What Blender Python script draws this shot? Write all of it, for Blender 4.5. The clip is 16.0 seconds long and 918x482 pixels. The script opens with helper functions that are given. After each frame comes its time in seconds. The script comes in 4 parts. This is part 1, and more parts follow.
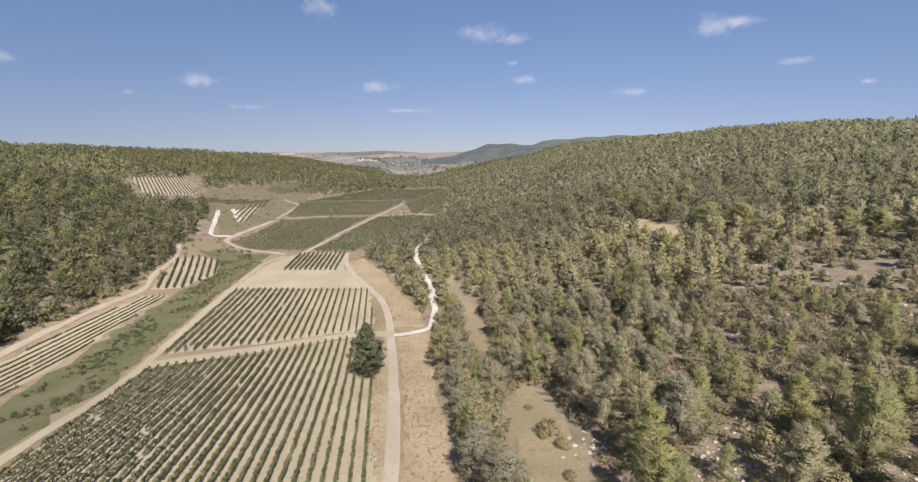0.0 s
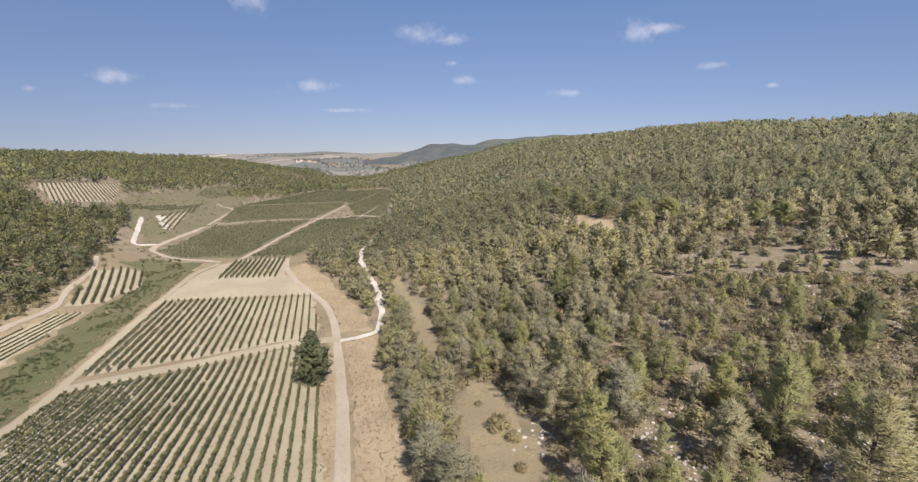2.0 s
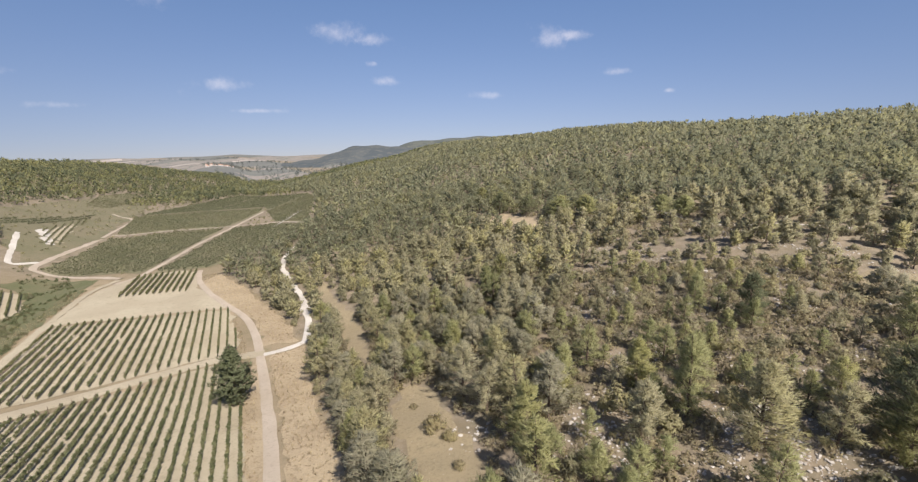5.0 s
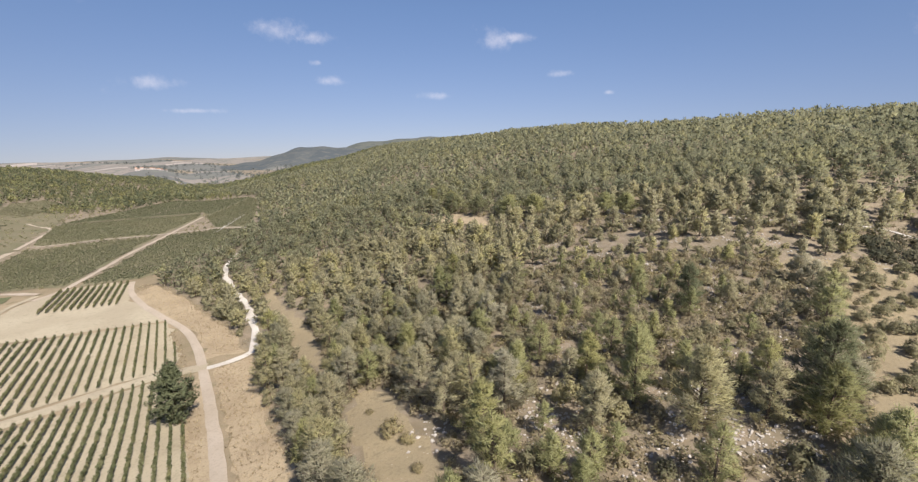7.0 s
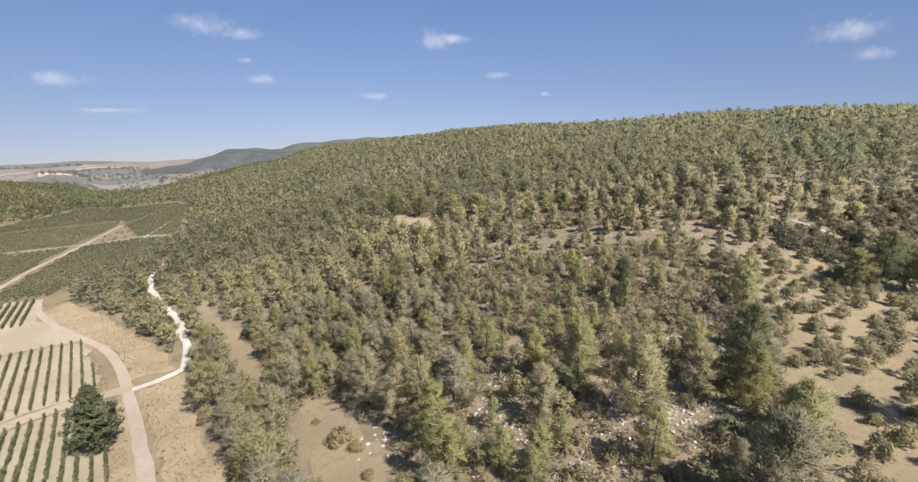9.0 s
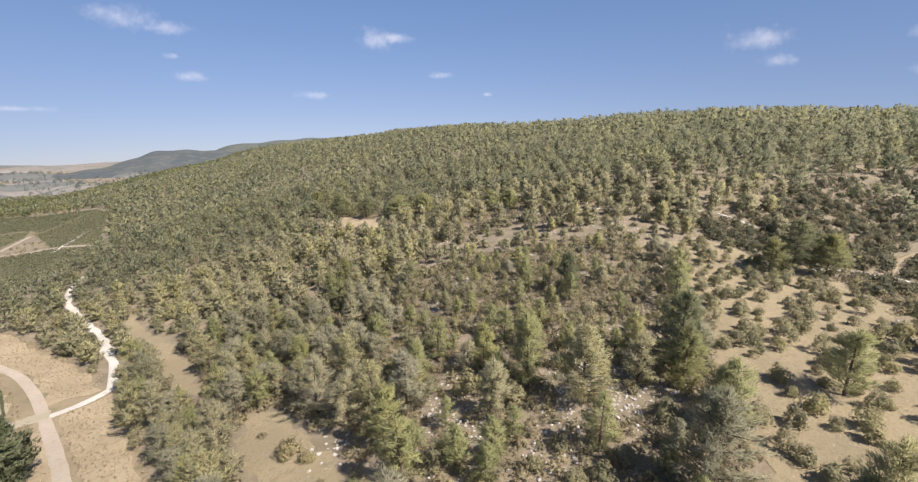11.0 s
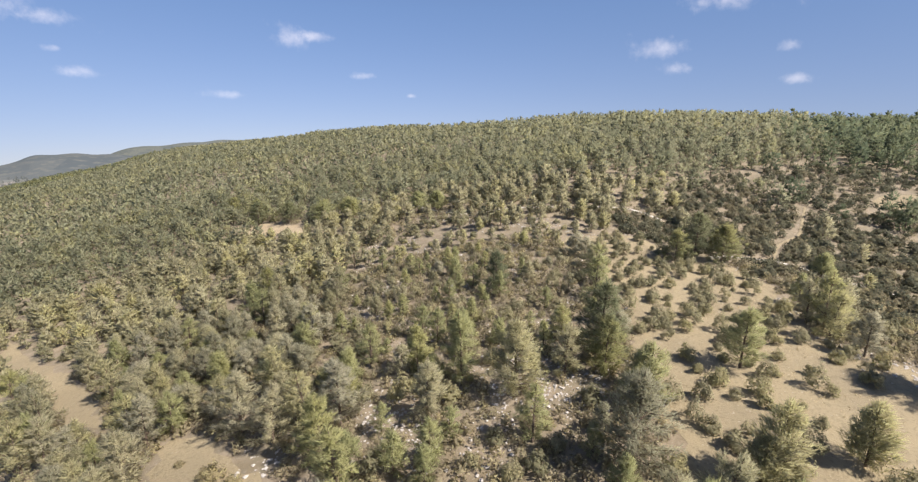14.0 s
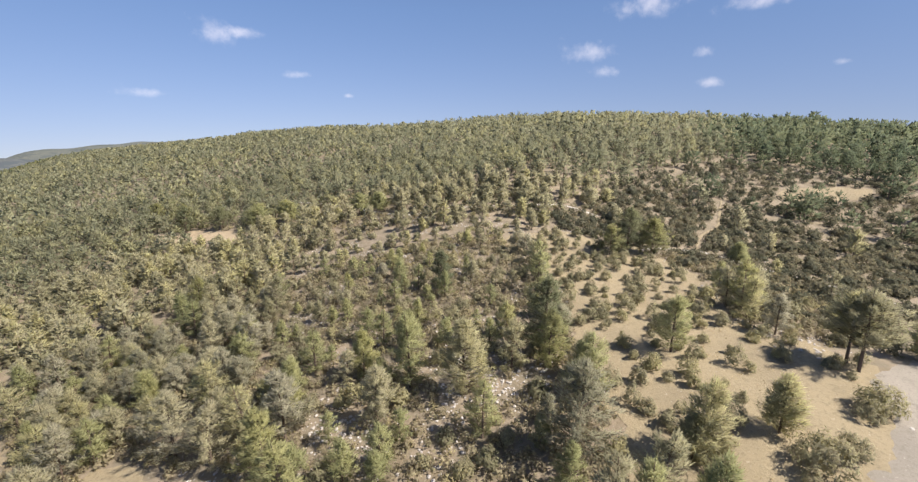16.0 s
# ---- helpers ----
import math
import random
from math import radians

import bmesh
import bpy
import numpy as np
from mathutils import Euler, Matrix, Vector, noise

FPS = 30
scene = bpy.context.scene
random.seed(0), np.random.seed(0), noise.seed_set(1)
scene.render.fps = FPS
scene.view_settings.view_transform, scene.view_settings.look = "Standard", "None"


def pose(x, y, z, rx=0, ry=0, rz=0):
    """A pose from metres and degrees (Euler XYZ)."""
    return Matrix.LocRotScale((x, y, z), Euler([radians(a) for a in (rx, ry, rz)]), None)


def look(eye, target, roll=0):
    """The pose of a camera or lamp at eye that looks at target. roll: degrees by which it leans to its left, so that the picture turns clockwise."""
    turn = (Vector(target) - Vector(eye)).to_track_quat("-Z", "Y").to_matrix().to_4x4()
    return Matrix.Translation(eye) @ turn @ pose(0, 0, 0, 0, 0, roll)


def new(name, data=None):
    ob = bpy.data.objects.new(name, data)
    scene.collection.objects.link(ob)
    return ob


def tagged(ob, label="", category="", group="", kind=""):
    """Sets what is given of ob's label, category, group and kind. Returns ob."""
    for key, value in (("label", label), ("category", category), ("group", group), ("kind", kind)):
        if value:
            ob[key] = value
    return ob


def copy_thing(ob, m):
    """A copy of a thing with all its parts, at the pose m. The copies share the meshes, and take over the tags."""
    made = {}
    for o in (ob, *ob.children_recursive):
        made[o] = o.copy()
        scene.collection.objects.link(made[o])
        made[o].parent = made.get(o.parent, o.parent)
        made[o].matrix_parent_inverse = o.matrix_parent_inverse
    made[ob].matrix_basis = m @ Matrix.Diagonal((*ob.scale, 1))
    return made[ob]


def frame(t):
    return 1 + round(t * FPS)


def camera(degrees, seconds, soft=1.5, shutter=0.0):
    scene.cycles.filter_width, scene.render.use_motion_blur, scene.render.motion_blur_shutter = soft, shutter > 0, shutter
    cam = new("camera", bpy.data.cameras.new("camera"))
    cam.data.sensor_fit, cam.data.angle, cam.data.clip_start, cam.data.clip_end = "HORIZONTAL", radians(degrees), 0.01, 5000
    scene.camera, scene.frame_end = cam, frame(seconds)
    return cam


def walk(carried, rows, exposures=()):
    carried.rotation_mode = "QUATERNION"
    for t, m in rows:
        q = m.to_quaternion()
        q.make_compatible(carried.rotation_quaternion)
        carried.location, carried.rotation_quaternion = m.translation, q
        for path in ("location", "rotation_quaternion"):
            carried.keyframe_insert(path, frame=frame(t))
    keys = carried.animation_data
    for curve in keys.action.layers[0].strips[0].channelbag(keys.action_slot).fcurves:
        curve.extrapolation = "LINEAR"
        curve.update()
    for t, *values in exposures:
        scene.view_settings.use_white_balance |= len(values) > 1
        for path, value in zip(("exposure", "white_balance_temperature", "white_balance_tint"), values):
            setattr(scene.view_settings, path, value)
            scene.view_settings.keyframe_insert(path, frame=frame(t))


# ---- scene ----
cam = camera(92.0, 16.0, soft=1.3)
EYE = 45.0
# seconds, heading to the right, pitch, lean
ROWS = [
    (0.0, 0.0, -14.78, 0.01),
    (0.5, 1.82, -14.8, -0.03),
    (1.0, 3.63, -14.8, -0.02),
    (1.5, 5.54, -14.78, 0.03),
    (2.0, 7.28, -14.78, 0.02),
    (2.5, 9.11, -14.79, 0.0),
    (3.0, 10.69, -14.77, 0.0),
    (3.5, 12.24, -14.74, -0.03),
    (4.0, 13.75, -14.69, -0.04),
    (6.5, 21.64, -14.54, 0.02),
    (7.0, 23.26, -14.53, 0.02),
    (7.5, 25.02, -14.52, 0.05),
    (8.0, 27.0, -14.5, 0.01),
    (8.5, 28.67, -14.48, -0.01),
    (9.0, 30.67, -14.47, 0.05),
    (11.5, 39.17, -14.42, 0.03),
    (12.0, 40.74, -14.36, -0.03),
    (12.5, 42.2, -14.35, -0.08),
    (13.0, 43.78, -14.32, -0.06),
    (13.5, 45.27, -14.3, -0.03),
    (14.0, 46.95, -14.27, -0.03),
    (14.5, 48.43, -14.29, 0.0),
    (15.0, 50.32, -14.27, 0.04),
    (15.5, 52.33, -14.24, 0.02),
    (16.0, 54.43, -14.22, 0.05),
]
walk(cam, [(t, pose(0, 0, EYE, 90 + pitch, lean, -yaw)) for t, yaw, pitch, lean in ROWS], [(0, 0.96, 6600, 15), (4, 0.98, 6600, 15), (9, 1.08, 6600, 15), (16, 1.25, 6600, 15)])

# ---- light ----
SUN_AZ, SUN_EL = 164.0, 50.0
world = bpy.data.worlds.new("sky")
scene.world = world
world.use_nodes = True
wn = world.node_tree
wn.nodes.clear()
sky = wn.nodes.new("ShaderNodeTexSky")
sky.sky_type = "NISHITA"
sky.sun_disc = False
sky.sun_elevation = radians(SUN_EL)
sky.sun_rotation = radians(-SUN_AZ)
sky.altitude = 300
sky.air_density = 1.0
sky.dust_density = 1.0
sky.ozone_density = 3.0
wb = wn.nodes.new("ShaderNodeBackground")
wb.inputs["Strength"].default_value = 0.062
wo = wn.nodes.new("ShaderNodeOutputWorld")
# the far rim of the land lies lower than the eye's level
rim = wn.nodes.new("ShaderNodeVectorMath")
rim.inputs[1].default_value = (0, 0, 0.13)
wn.links.new(wn.nodes.new("ShaderNodeTexCoord").outputs["Generated"], rim.inputs[0])
wn.links.new(rim.outputs[0], sky.inputs[0])
air = wn.nodes.new("ShaderNodeMix")
air.data_type, air.blend_type = "RGBA", "MULTIPLY"
air.inputs[0].default_value = 1.0
# dusty air low over the land
level = wn.nodes.new("ShaderNodeSeparateXYZ")
wn.links.new(rim.outputs[0], level.inputs[0])
dust = wn.nodes.new("ShaderNodeMapRange")
for i, v in ((1, 0.05), (2, 0.36), (3, 0.0), (4, 1.0)):
    dust.inputs[i].default_value = v
wn.links.new(level.outputs[2], dust.inputs[0])
tint = wn.nodes.new("ShaderNodeMix")
tint.data_type = "RGBA"
tint.inputs[6].default_value = (0.93, 0.76, 0.76, 1)
tint.inputs[7].default_value = (0.98, 1.02, 1.08, 1)
wn.links.new(dust.outputs[0], tint.inputs[0])
wn.links.new(tint.outputs[2], air.inputs[7])
wn.links.new(sky.outputs[0], air.inputs[6])
wn.links.new(air.outputs[2], wb.inputs[0])
wn.links.new(wb.outputs[0], wo.inputs[0])
sun = new("sun", bpy.data.lights.new("sun", "SUN"))
sun.data.energy = 4.7
sun.data.angle = radians(0.6)
sun.data.color = (1.0, 0.93, 0.82)
sa, se = radians(SUN_AZ), radians(SUN_EL)
sun.matrix_world = look((0, 0, 300), (-math.sin(sa) * math.cos(se), -math.cos(sa) * math.cos(se), 300 - math.sin(se)))


# ---- materials ----
class Nodes:
    """Short hand for a node material."""

    def __init__(self, name):
        self.m = bpy.data.materials.new(name)
        self.m.use_nodes = True
        self.t = self.m.node_tree
        self.t.nodes.clear()
        self.out = self.t.nodes.new("ShaderNodeOutputMaterial")
        self.place = self.add("ShaderNodeNewGeometry").outputs["Position"]

    def add(self, kind, **values):
        n = self.t.nodes.new(kind)
        for k, v in values.items():
            self.put(n.inputs[k.replace("_", " ")], v)
        return n

    def put(self, socket, v):
        if isinstance(v, bpy.types.NodeSocket):
            self.t.links.new(v, socket)
        else:
            socket.default_value = v

    def noise(self, scale, detail=4.0, rough=0.55, at=None):
        n = self.add("ShaderNodeTexNoise", Scale=scale, Detail=detail, Roughness=rough)
        self.put(n.inputs["Vector"], at or self.place)
        return n.outputs["Fac"]

    def steps(self, fac, lo, hi, a=0.0, b=1.0):
        n = self.add("ShaderNodeMapRange")
        n.interpolation_type = "SMOOTHSTEP"
        for i, v in enumerate((fac, lo, hi, a, b)):
            self.put(n.inputs[i], v)
        return n.outputs[0]

    def mix(self, fac, a, b):
        n = self.add("ShaderNodeMix")
        n.data_type = "RGBA"
        self.put(n.inputs[0], fac)
        self.put(n.inputs[6], (*a, 1) if isinstance(a, tuple) else a)
        self.put(n.inputs[7], (*b, 1) if isinstance(b, tuple) else b)
        return n.outputs[2]

    def times(self, a, b, op="MULTIPLY"):
        n = self.add("ShaderNodeMath")
        n.operation = op
        self.put(n.inputs[0], a)
        self.put(n.inputs[1], b)
        return n.outputs[0]

    def bump(self, height, strength, far):
        n = self.add("ShaderNodeBump", Strength=strength, Distance=far)
        self.put(n.inputs["Height"], height)
        return n.outputs[0]

    def finish(self, colour, rough=0.9, normal=None, leaf=0.0):
        b = self.add("ShaderNodeBsdfPrincipled", Roughness=rough)
        self.put(b.inputs["Base Color"], (*colour, 1) if isinstance(colour, tuple) else colour)
        b.inputs["Specular IOR Level"].default_value = 0.25
        if normal:
            self.put(b.inputs["Normal"], normal)
        last = b.outputs[0]
        if leaf:
            tr = self.add("ShaderNodeBsdfTranslucent")
            self.put(tr.inputs[0], (*colour, 1) if isinstance(colour, tuple) else colour)
            mx = self.add("ShaderNodeMixShader", Fac=leaf)
            self.put(mx.inputs[1], last)
            self.put(mx.inputs[2], tr.outputs[0])
            last = mx.outputs[0]
        self.t.links.new(last, self.out.inputs[0])
        return self.m


def leaf_material(name, dark, light, accent, grain=0.14):
    """Leaves whose tone differs from plant to plant."""
    n = Nodes(name)
    tone = n.add("ShaderNodeAttribute")
    tone.attribute_name = "tone"
    plant = n.times(n.times(n.add("ShaderNodeObjectInfo").outputs["Random"], tone.outputs["Fac"], "ADD"), 1.0, "MODULO")
    leaf = n.add("ShaderNodeNewGeometry").outputs["Random Per Island"]
    wide = n.noise(0.02, 3.0)
    pick = n.times(n.times(plant, n.steps(wide, 0.3, 0.7, -0.25, 0.25), "ADD"), n.steps(n.noise(grain, 2.0), 0.3, 0.7, -0.12, 0.12), "ADD")
    c = n.mix(n.steps(pick, 0.05, 0.5), dark, light)
    c = n.mix(n.steps(pick, 0.55, 0.95), c, accent)
    v = n.add("ShaderNodeHueSaturation", Color=c)
    n.put(v.inputs["Value"], n.steps(leaf, 0.0, 1.0, 0.8, 1.2))
    n.put(v.inputs["Hue"], n.steps(leaf, 0.0, 1.0, 0.487, 0.51))
    return n.finish(v.outputs[0], 0.8, leaf=0.55)


def earth_material(name, pale, mid, dark, scale=1.0, stones=0.0, bump=0.4):
    n = Nodes(name)
    big = n.steps(n.noise(0.045 * scale, 5.0), 0.36, 0.64)
    fine = n.noise(1.1 * scale, 8.0, 0.7)
    c = n.mix(big, pale, mid)
    c = n.mix(n.steps(fine, 0.5, 0.68, 0.0, 0.75), c, dark)
    c = n.mix(n.steps(n.noise(0.3 * scale, 4.0, 0.6), 0.55, 0.72, 0.0, 0.6), c, dark)
    if stones:
        c = n.mix(n.steps(n.noise(1.9, 5.0, 0.65), 0.62, 0.7, 0.0, stones), c, (0.55, 0.52, 0.46))
    return n.finish(c, 0.95, n.bump(fine, bump, 0.3))


def ground_material():
    n = Nodes("hillside ground")
    a = n.add("ShaderNodeAttribute")
    a.attribute_name = "litter"
    fine = n.noise(1.3, 9.0, 0.72)
    mid = n.noise(0.22, 6.0, 0.62)
    big = n.noise(0.03, 4.0)
    grass = n.mix(n.steps(big, 0.35, 0.65), (0.26, 0.21, 0.14), (0.19, 0.155, 0.10))
    grass = n.mix(n.steps(mid, 0.5, 0.7, 0.0, 0.8), grass, (0.13, 0.12, 0.065))
    wood = n.mix(n.steps(mid, 0.38, 0.62), (0.150, 0.130, 0.092), (0.212, 0.176, 0.128))
    wood = n.mix(n.steps(n.noise(0.5, 5.0), 0.48, 0.68, 0.0, 0.8), wood, (0.16, 0.13, 0.085))
    wood = n.mix(n.steps(n.noise(2.4, 5.0, 0.7), 0.62, 0.7, 0.0, 0.7), wood, (0.42, 0.39, 0.35))
    c = n.mix(a.outputs["Fac"], grass, wood)
    c = n.mix(n.steps(fine, 0.48, 0.7, 0.0, 0.5), c, (0.13, 0.11, 0.07))
    return n.finish(c, 0.95, n.bump(fine, 0.5, 0.4))


def painted_haze_material(name, a, b, c, scale, glow):
    """Far land with bluish haze painted into its colours and a glow."""
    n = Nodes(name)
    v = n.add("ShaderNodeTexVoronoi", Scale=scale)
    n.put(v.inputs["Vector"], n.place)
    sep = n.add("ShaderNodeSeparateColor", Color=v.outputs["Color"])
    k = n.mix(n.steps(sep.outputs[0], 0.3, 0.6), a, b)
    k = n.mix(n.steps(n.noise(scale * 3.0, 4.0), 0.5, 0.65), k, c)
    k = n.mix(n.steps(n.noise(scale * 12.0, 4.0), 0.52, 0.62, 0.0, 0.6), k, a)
    # the glow stands in for light scattered by the air
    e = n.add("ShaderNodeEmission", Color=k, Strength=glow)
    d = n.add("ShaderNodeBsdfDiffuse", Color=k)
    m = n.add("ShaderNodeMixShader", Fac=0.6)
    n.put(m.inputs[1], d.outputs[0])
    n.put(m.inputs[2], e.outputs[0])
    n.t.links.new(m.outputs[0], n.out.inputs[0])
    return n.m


def cloud_material():
    n = Nodes("cloud vapour")
    co = n.add("ShaderNodeTexCoord").outputs["Object"]
    gone = n.add("ShaderNodeVectorMath")
    gone.operation = "LENGTH"
    n.put(gone.inputs[0], co)
    big = n.noise(1.0, 3.0, 0.5, n.place_scaled(0.005))
    fine = n.noise(1.0, 8.0, 0.65, n.place_scaled(0.014))
    fade = n.steps(gone.outputs["Value"], 0.0, 1.0, 1.0, 0.0)
    wisp = n.times(n.times(big, n.times(fine, 0.7), "ADD"), 0.85, "SUBTRACT")
    a = n.steps(n.times(fade, n.times(wisp, 1.6), "ADD"), 0.25, 1.6, 0.0, 0.45)
    e = n.add("ShaderNodeEmission", Color=(0.86, 0.84, 0.88, 1), Strength=0.6)
    t = n.add("ShaderNodeBsdfTransparent")
    m = n.add("ShaderNodeMixShader", Fac=a)
    n.put(m.inputs[1], t.outputs[0])
    n.put(m.inputs[2], e.outputs[0])
    n.t.links.new(m.outputs[0], n.out.inputs[0])
    return n.m


def place_scaled(self, k):
    v = self.add("ShaderNodeVectorMath")
    v.operation = "SCALE"
    self.put(v.inputs[0], self.place)
    v.inputs["Scale"].default_value = k
    return v.outputs[0]


Nodes.place_scaled = place_scaled

M_GROUND = ground_material()
M_TRACK = earth_material("pale dusty track", (0.335, 0.292, 0.235), (0.30, 0.26, 0.205), (0.24, 0.20, 0.155), 2.0, 0.0, 0.2)
M_GREEN = leaf_material("brook shrub leaves", (0.095, 0.115, 0.055), (0.135, 0.150, 0.075), (0.185, 0.175, 0.098), 0.3)
M_CHALK = earth_material("white limestone gravel", (0.47, 0.45, 0.41), (0.39, 0.37, 0.33), (0.28, 0.25, 0.205), 2.0, 0.3, 0.3)
M_SOIL = earth_material("tilled vineyard soil", (0.315, 0.283, 0.208), (0.275, 0.243, 0.176), (0.21, 0.183, 0.126), 1.5, 0.0, 0.3)
M_FARSOIL = earth_material("grassy vineyard soil", (0.165, 0.150, 0.094), (0.132, 0.128, 0.074), (0.100, 0.102, 0.055), 1.0, 0.0, 0.3)
M_SAND = earth_material("bare sandy earth", (0.245, 0.205, 0.130), (0.208, 0.174, 0.112), (0.140, 0.116, 0.075), 2.0, 0.25, 0.6)
M_YARD = earth_material("grey gravel", (0.235, 0.215, 0.18), (0.195, 0.178, 0.148), (0.14, 0.128, 0.105), 2.5, 0.3, 0.5)
M_DRY = earth_material("dry grass", (0.31, 0.255, 0.17), (0.255, 0.205, 0.135), (0.175, 0.14, 0.09), 2.2, 0.2, 0.5)
M_MEADOW = earth_material("olive valley grass", (0.150, 0.132, 0.084), (0.122, 0.116, 0.068), (0.088, 0.088, 0.050), 1.2, 0.0, 0.4)
M_WEEDS = earth_material("weedy brook bank", (0.125, 0.116, 0.066), (0.088, 0.096, 0.046), (0.058, 0.068, 0.032), 1.6, 0.0, 0.6)
M_PINE = leaf_material("pine needles", (0.278, 0.270, 0.166), (0.362, 0.344, 0.222), (0.385, 0.366, 0.196))
M_GREYPINE = leaf_material("grey-green needles", (0.262, 0.258, 0.176), (0.345, 0.332, 0.240), (0.375, 0.355, 0.232))
M_FARPINE = leaf_material("hillside pine needles", (0.194, 0.206, 0.130), (0.250, 0.254, 0.162), (0.286, 0.284, 0.156), 0.05)
M_DARKPINE = leaf_material("dark pine needles", (0.132, 0.150, 0.088), (0.190, 0.202, 0.112), (0.272, 0.270, 0.122))
M_SHRUB = leaf_material("shrub leaves", (0.205, 0.200, 0.120), (0.285, 0.268, 0.168), (0.315, 0.294, 0.160), 0.3)
M_LIGHTPINE = leaf_material("yellow-green needles", (0.262, 0.276, 0.138), (0.318, 0.325, 0.162), (0.350, 0.345, 0.160))
M_DRYBUSH = leaf_material("dry undergrowth", (0.232, 0.208, 0.128), (0.298, 0.262, 0.172), (0.328, 0.290, 0.162), 0.3)
M_CEDAR = leaf_material("dense dark needles", (0.100, 0.128, 0.078), (0.135, 0.160, 0.095), (0.155, 0.175, 0.098))
M_SCRUB = leaf_material("dark scrub leaves", (0.104, 0.110, 0.072), (0.146, 0.144, 0.094), (0.190, 0.174, 0.108), 0.3)
M_VINE = leaf_material("vine leaves", (0.140, 0.158, 0.078), (0.195, 0.205, 0.108), (0.240, 0.236, 0.12), 0.5)
M_BARK = earth_material("bark", (0.16, 0.12, 0.09), (0.11, 0.085, 0.065), (0.06, 0.05, 0.04), 20.0, 0.0, 0.5)
M_STRAW = leaf_material("dry grass blades", (0.22, 0.17, 0.10), (0.34, 0.27, 0.16), (0.40, 0.33, 0.20), 0.4)
M_FARVINE = leaf_material("distant vine leaves", (0.138, 0.148, 0.086), (0.175, 0.180, 0.106), (0.205, 0.20, 0.118), 0.1)
M_ROCK = earth_material("weathered limestone", (0.40, 0.38, 0.35), (0.32, 0.30, 0.275), (0.19, 0.175, 0.155), 5.0, 0.0, 0.4)
M_PLAIN = painted_haze_material("fields with painted haze", (0.185, 0.192, 0.185), (0.31, 0.285, 0.255), (0.215, 0.222, 0.20), 0.0045, 0.5)
M_PEAK = painted_haze_material("wooded hill with painted haze", (0.098, 0.115, 0.125), (0.120, 0.134, 0.138), (0.15, 0.158, 0.15), 0.01, 0.55)
M_PALE = painted_haze_material("pale soil with painted haze", (0.40, 0.36, 0.33), (0.46, 0.41, 0.37), (0.33, 0.31, 0.30), 0.02, 0.6)
M_HAZEWOOD = painted_haze_material("trees with painted haze", (0.118, 0.135, 0.130), (0.145, 0.158, 0.142), (0.178, 0.182, 0.158), 0.02, 0.52)
M_PLASTER = earth_material("white render", (0.48, 0.46, 0.44), (0.42, 0.40, 0.38), (0.36, 0.34, 0.32), 1.0)
M_TILE = earth_material("weathered roof tiles", (0.36, 0.22, 0.16), (0.30, 0.19, 0.14), (0.22, 0.15, 0.11), 2.0)
M_CLOUD = cloud_material()

from mathutils.geometry import delaunay_2d_cdt

# ---- the lie of the land ----
def ramp(v, a, b):
    q = np.clip((v - a) / (b - a), 0.0, 1.0)
    return q * q * (3 - 2 * q)


AXIS = math.radians(-8.0)
FALL_S = [-700, -250, -120, -20, 47, 101, 155, 217, 320, 650, 1500, 3000, 4900]
FALL_Z = [-20, -6, 2, 9.5, 0, -10.3, -15.2, -18.9, -25, -45, -102, -160, -235]


def land(x, y):
    """Height of the ground at x, y."""
    x, y = np.asarray(x, float), np.asarray(y, float)
    s = x * math.sin(AXIS) + y * math.cos(AXIS)
    w = x * math.cos(AXIS) - y * math.sin(AXIS)
    z = sum(np.interp(s + d, FALL_S, FALL_Z) for d in (-14, -7, 0, 7, 14)) / 5
    near = 1 - ramp(s, 1100, 2000)
    # wooded hill on the sunny side
    up = np.clip(w - 6, 0, None)
    hill = 66 * (1 - np.exp(-up * 0.16 / 66 - (up / 260) ** 2 * 0.5))
    hill *= 1 - 0.75 * ramp(w, 520, 1300)
    hill *= 1 - 0.09 * ramp(s, 550, 1000)
    hill *= (1 + 0.11 * ramp(s, 60, 350)) * (1 - 0.4 * (1 - ramp(s, -30, 95)))
    # low opposite slope
    foot = -92 - 0.10 * np.clip(s - 330, 0, 250) + 0.16 * np.clip(s - 580, 0, 500)
    left = np.clip(foot - w, 0, None)
    bank = (48 + 15 * ramp(left, 140, 330)) * (1 - np.exp(-(left / 100) ** 1.4)) * ramp(s, -300, 60) * (1 - 0.5 * ramp(left, 400, 1200))
    # shallow bed of the brook between the two
    brook = -2.5 * np.exp(-((w + 82) / 16) ** 2) * ramp(s, -60, 40) * (1 - ramp(s, 300, 420))
    # side valley
    dell = -16 * np.exp(-(((x - 190) / 90) ** 2 + ((y + 20) / 75) ** 2))
    roll = 1.2 * np.sin(x / 37 + 1.0) * np.cos(y / 43) * ramp(np.abs(w), 20, 90)
    # the crests, swelling and dipping along their length
    r, az = np.hypot(x, y), np.degrees(np.arctan2(x, y))
    near_edge = np.interp(az, [-60, -46, -40, 2, 11], [300, 330, 610, 610, 260])
    crest = r * np.interp(az, CREST_AZ, CREST_LIFT) * ramp(r, near_edge, near_edge + 280) * (1 - 0.8 * ramp(r, 1300, 1900))
    return z + (hill + bank) * near + brook + dell + roll + crest


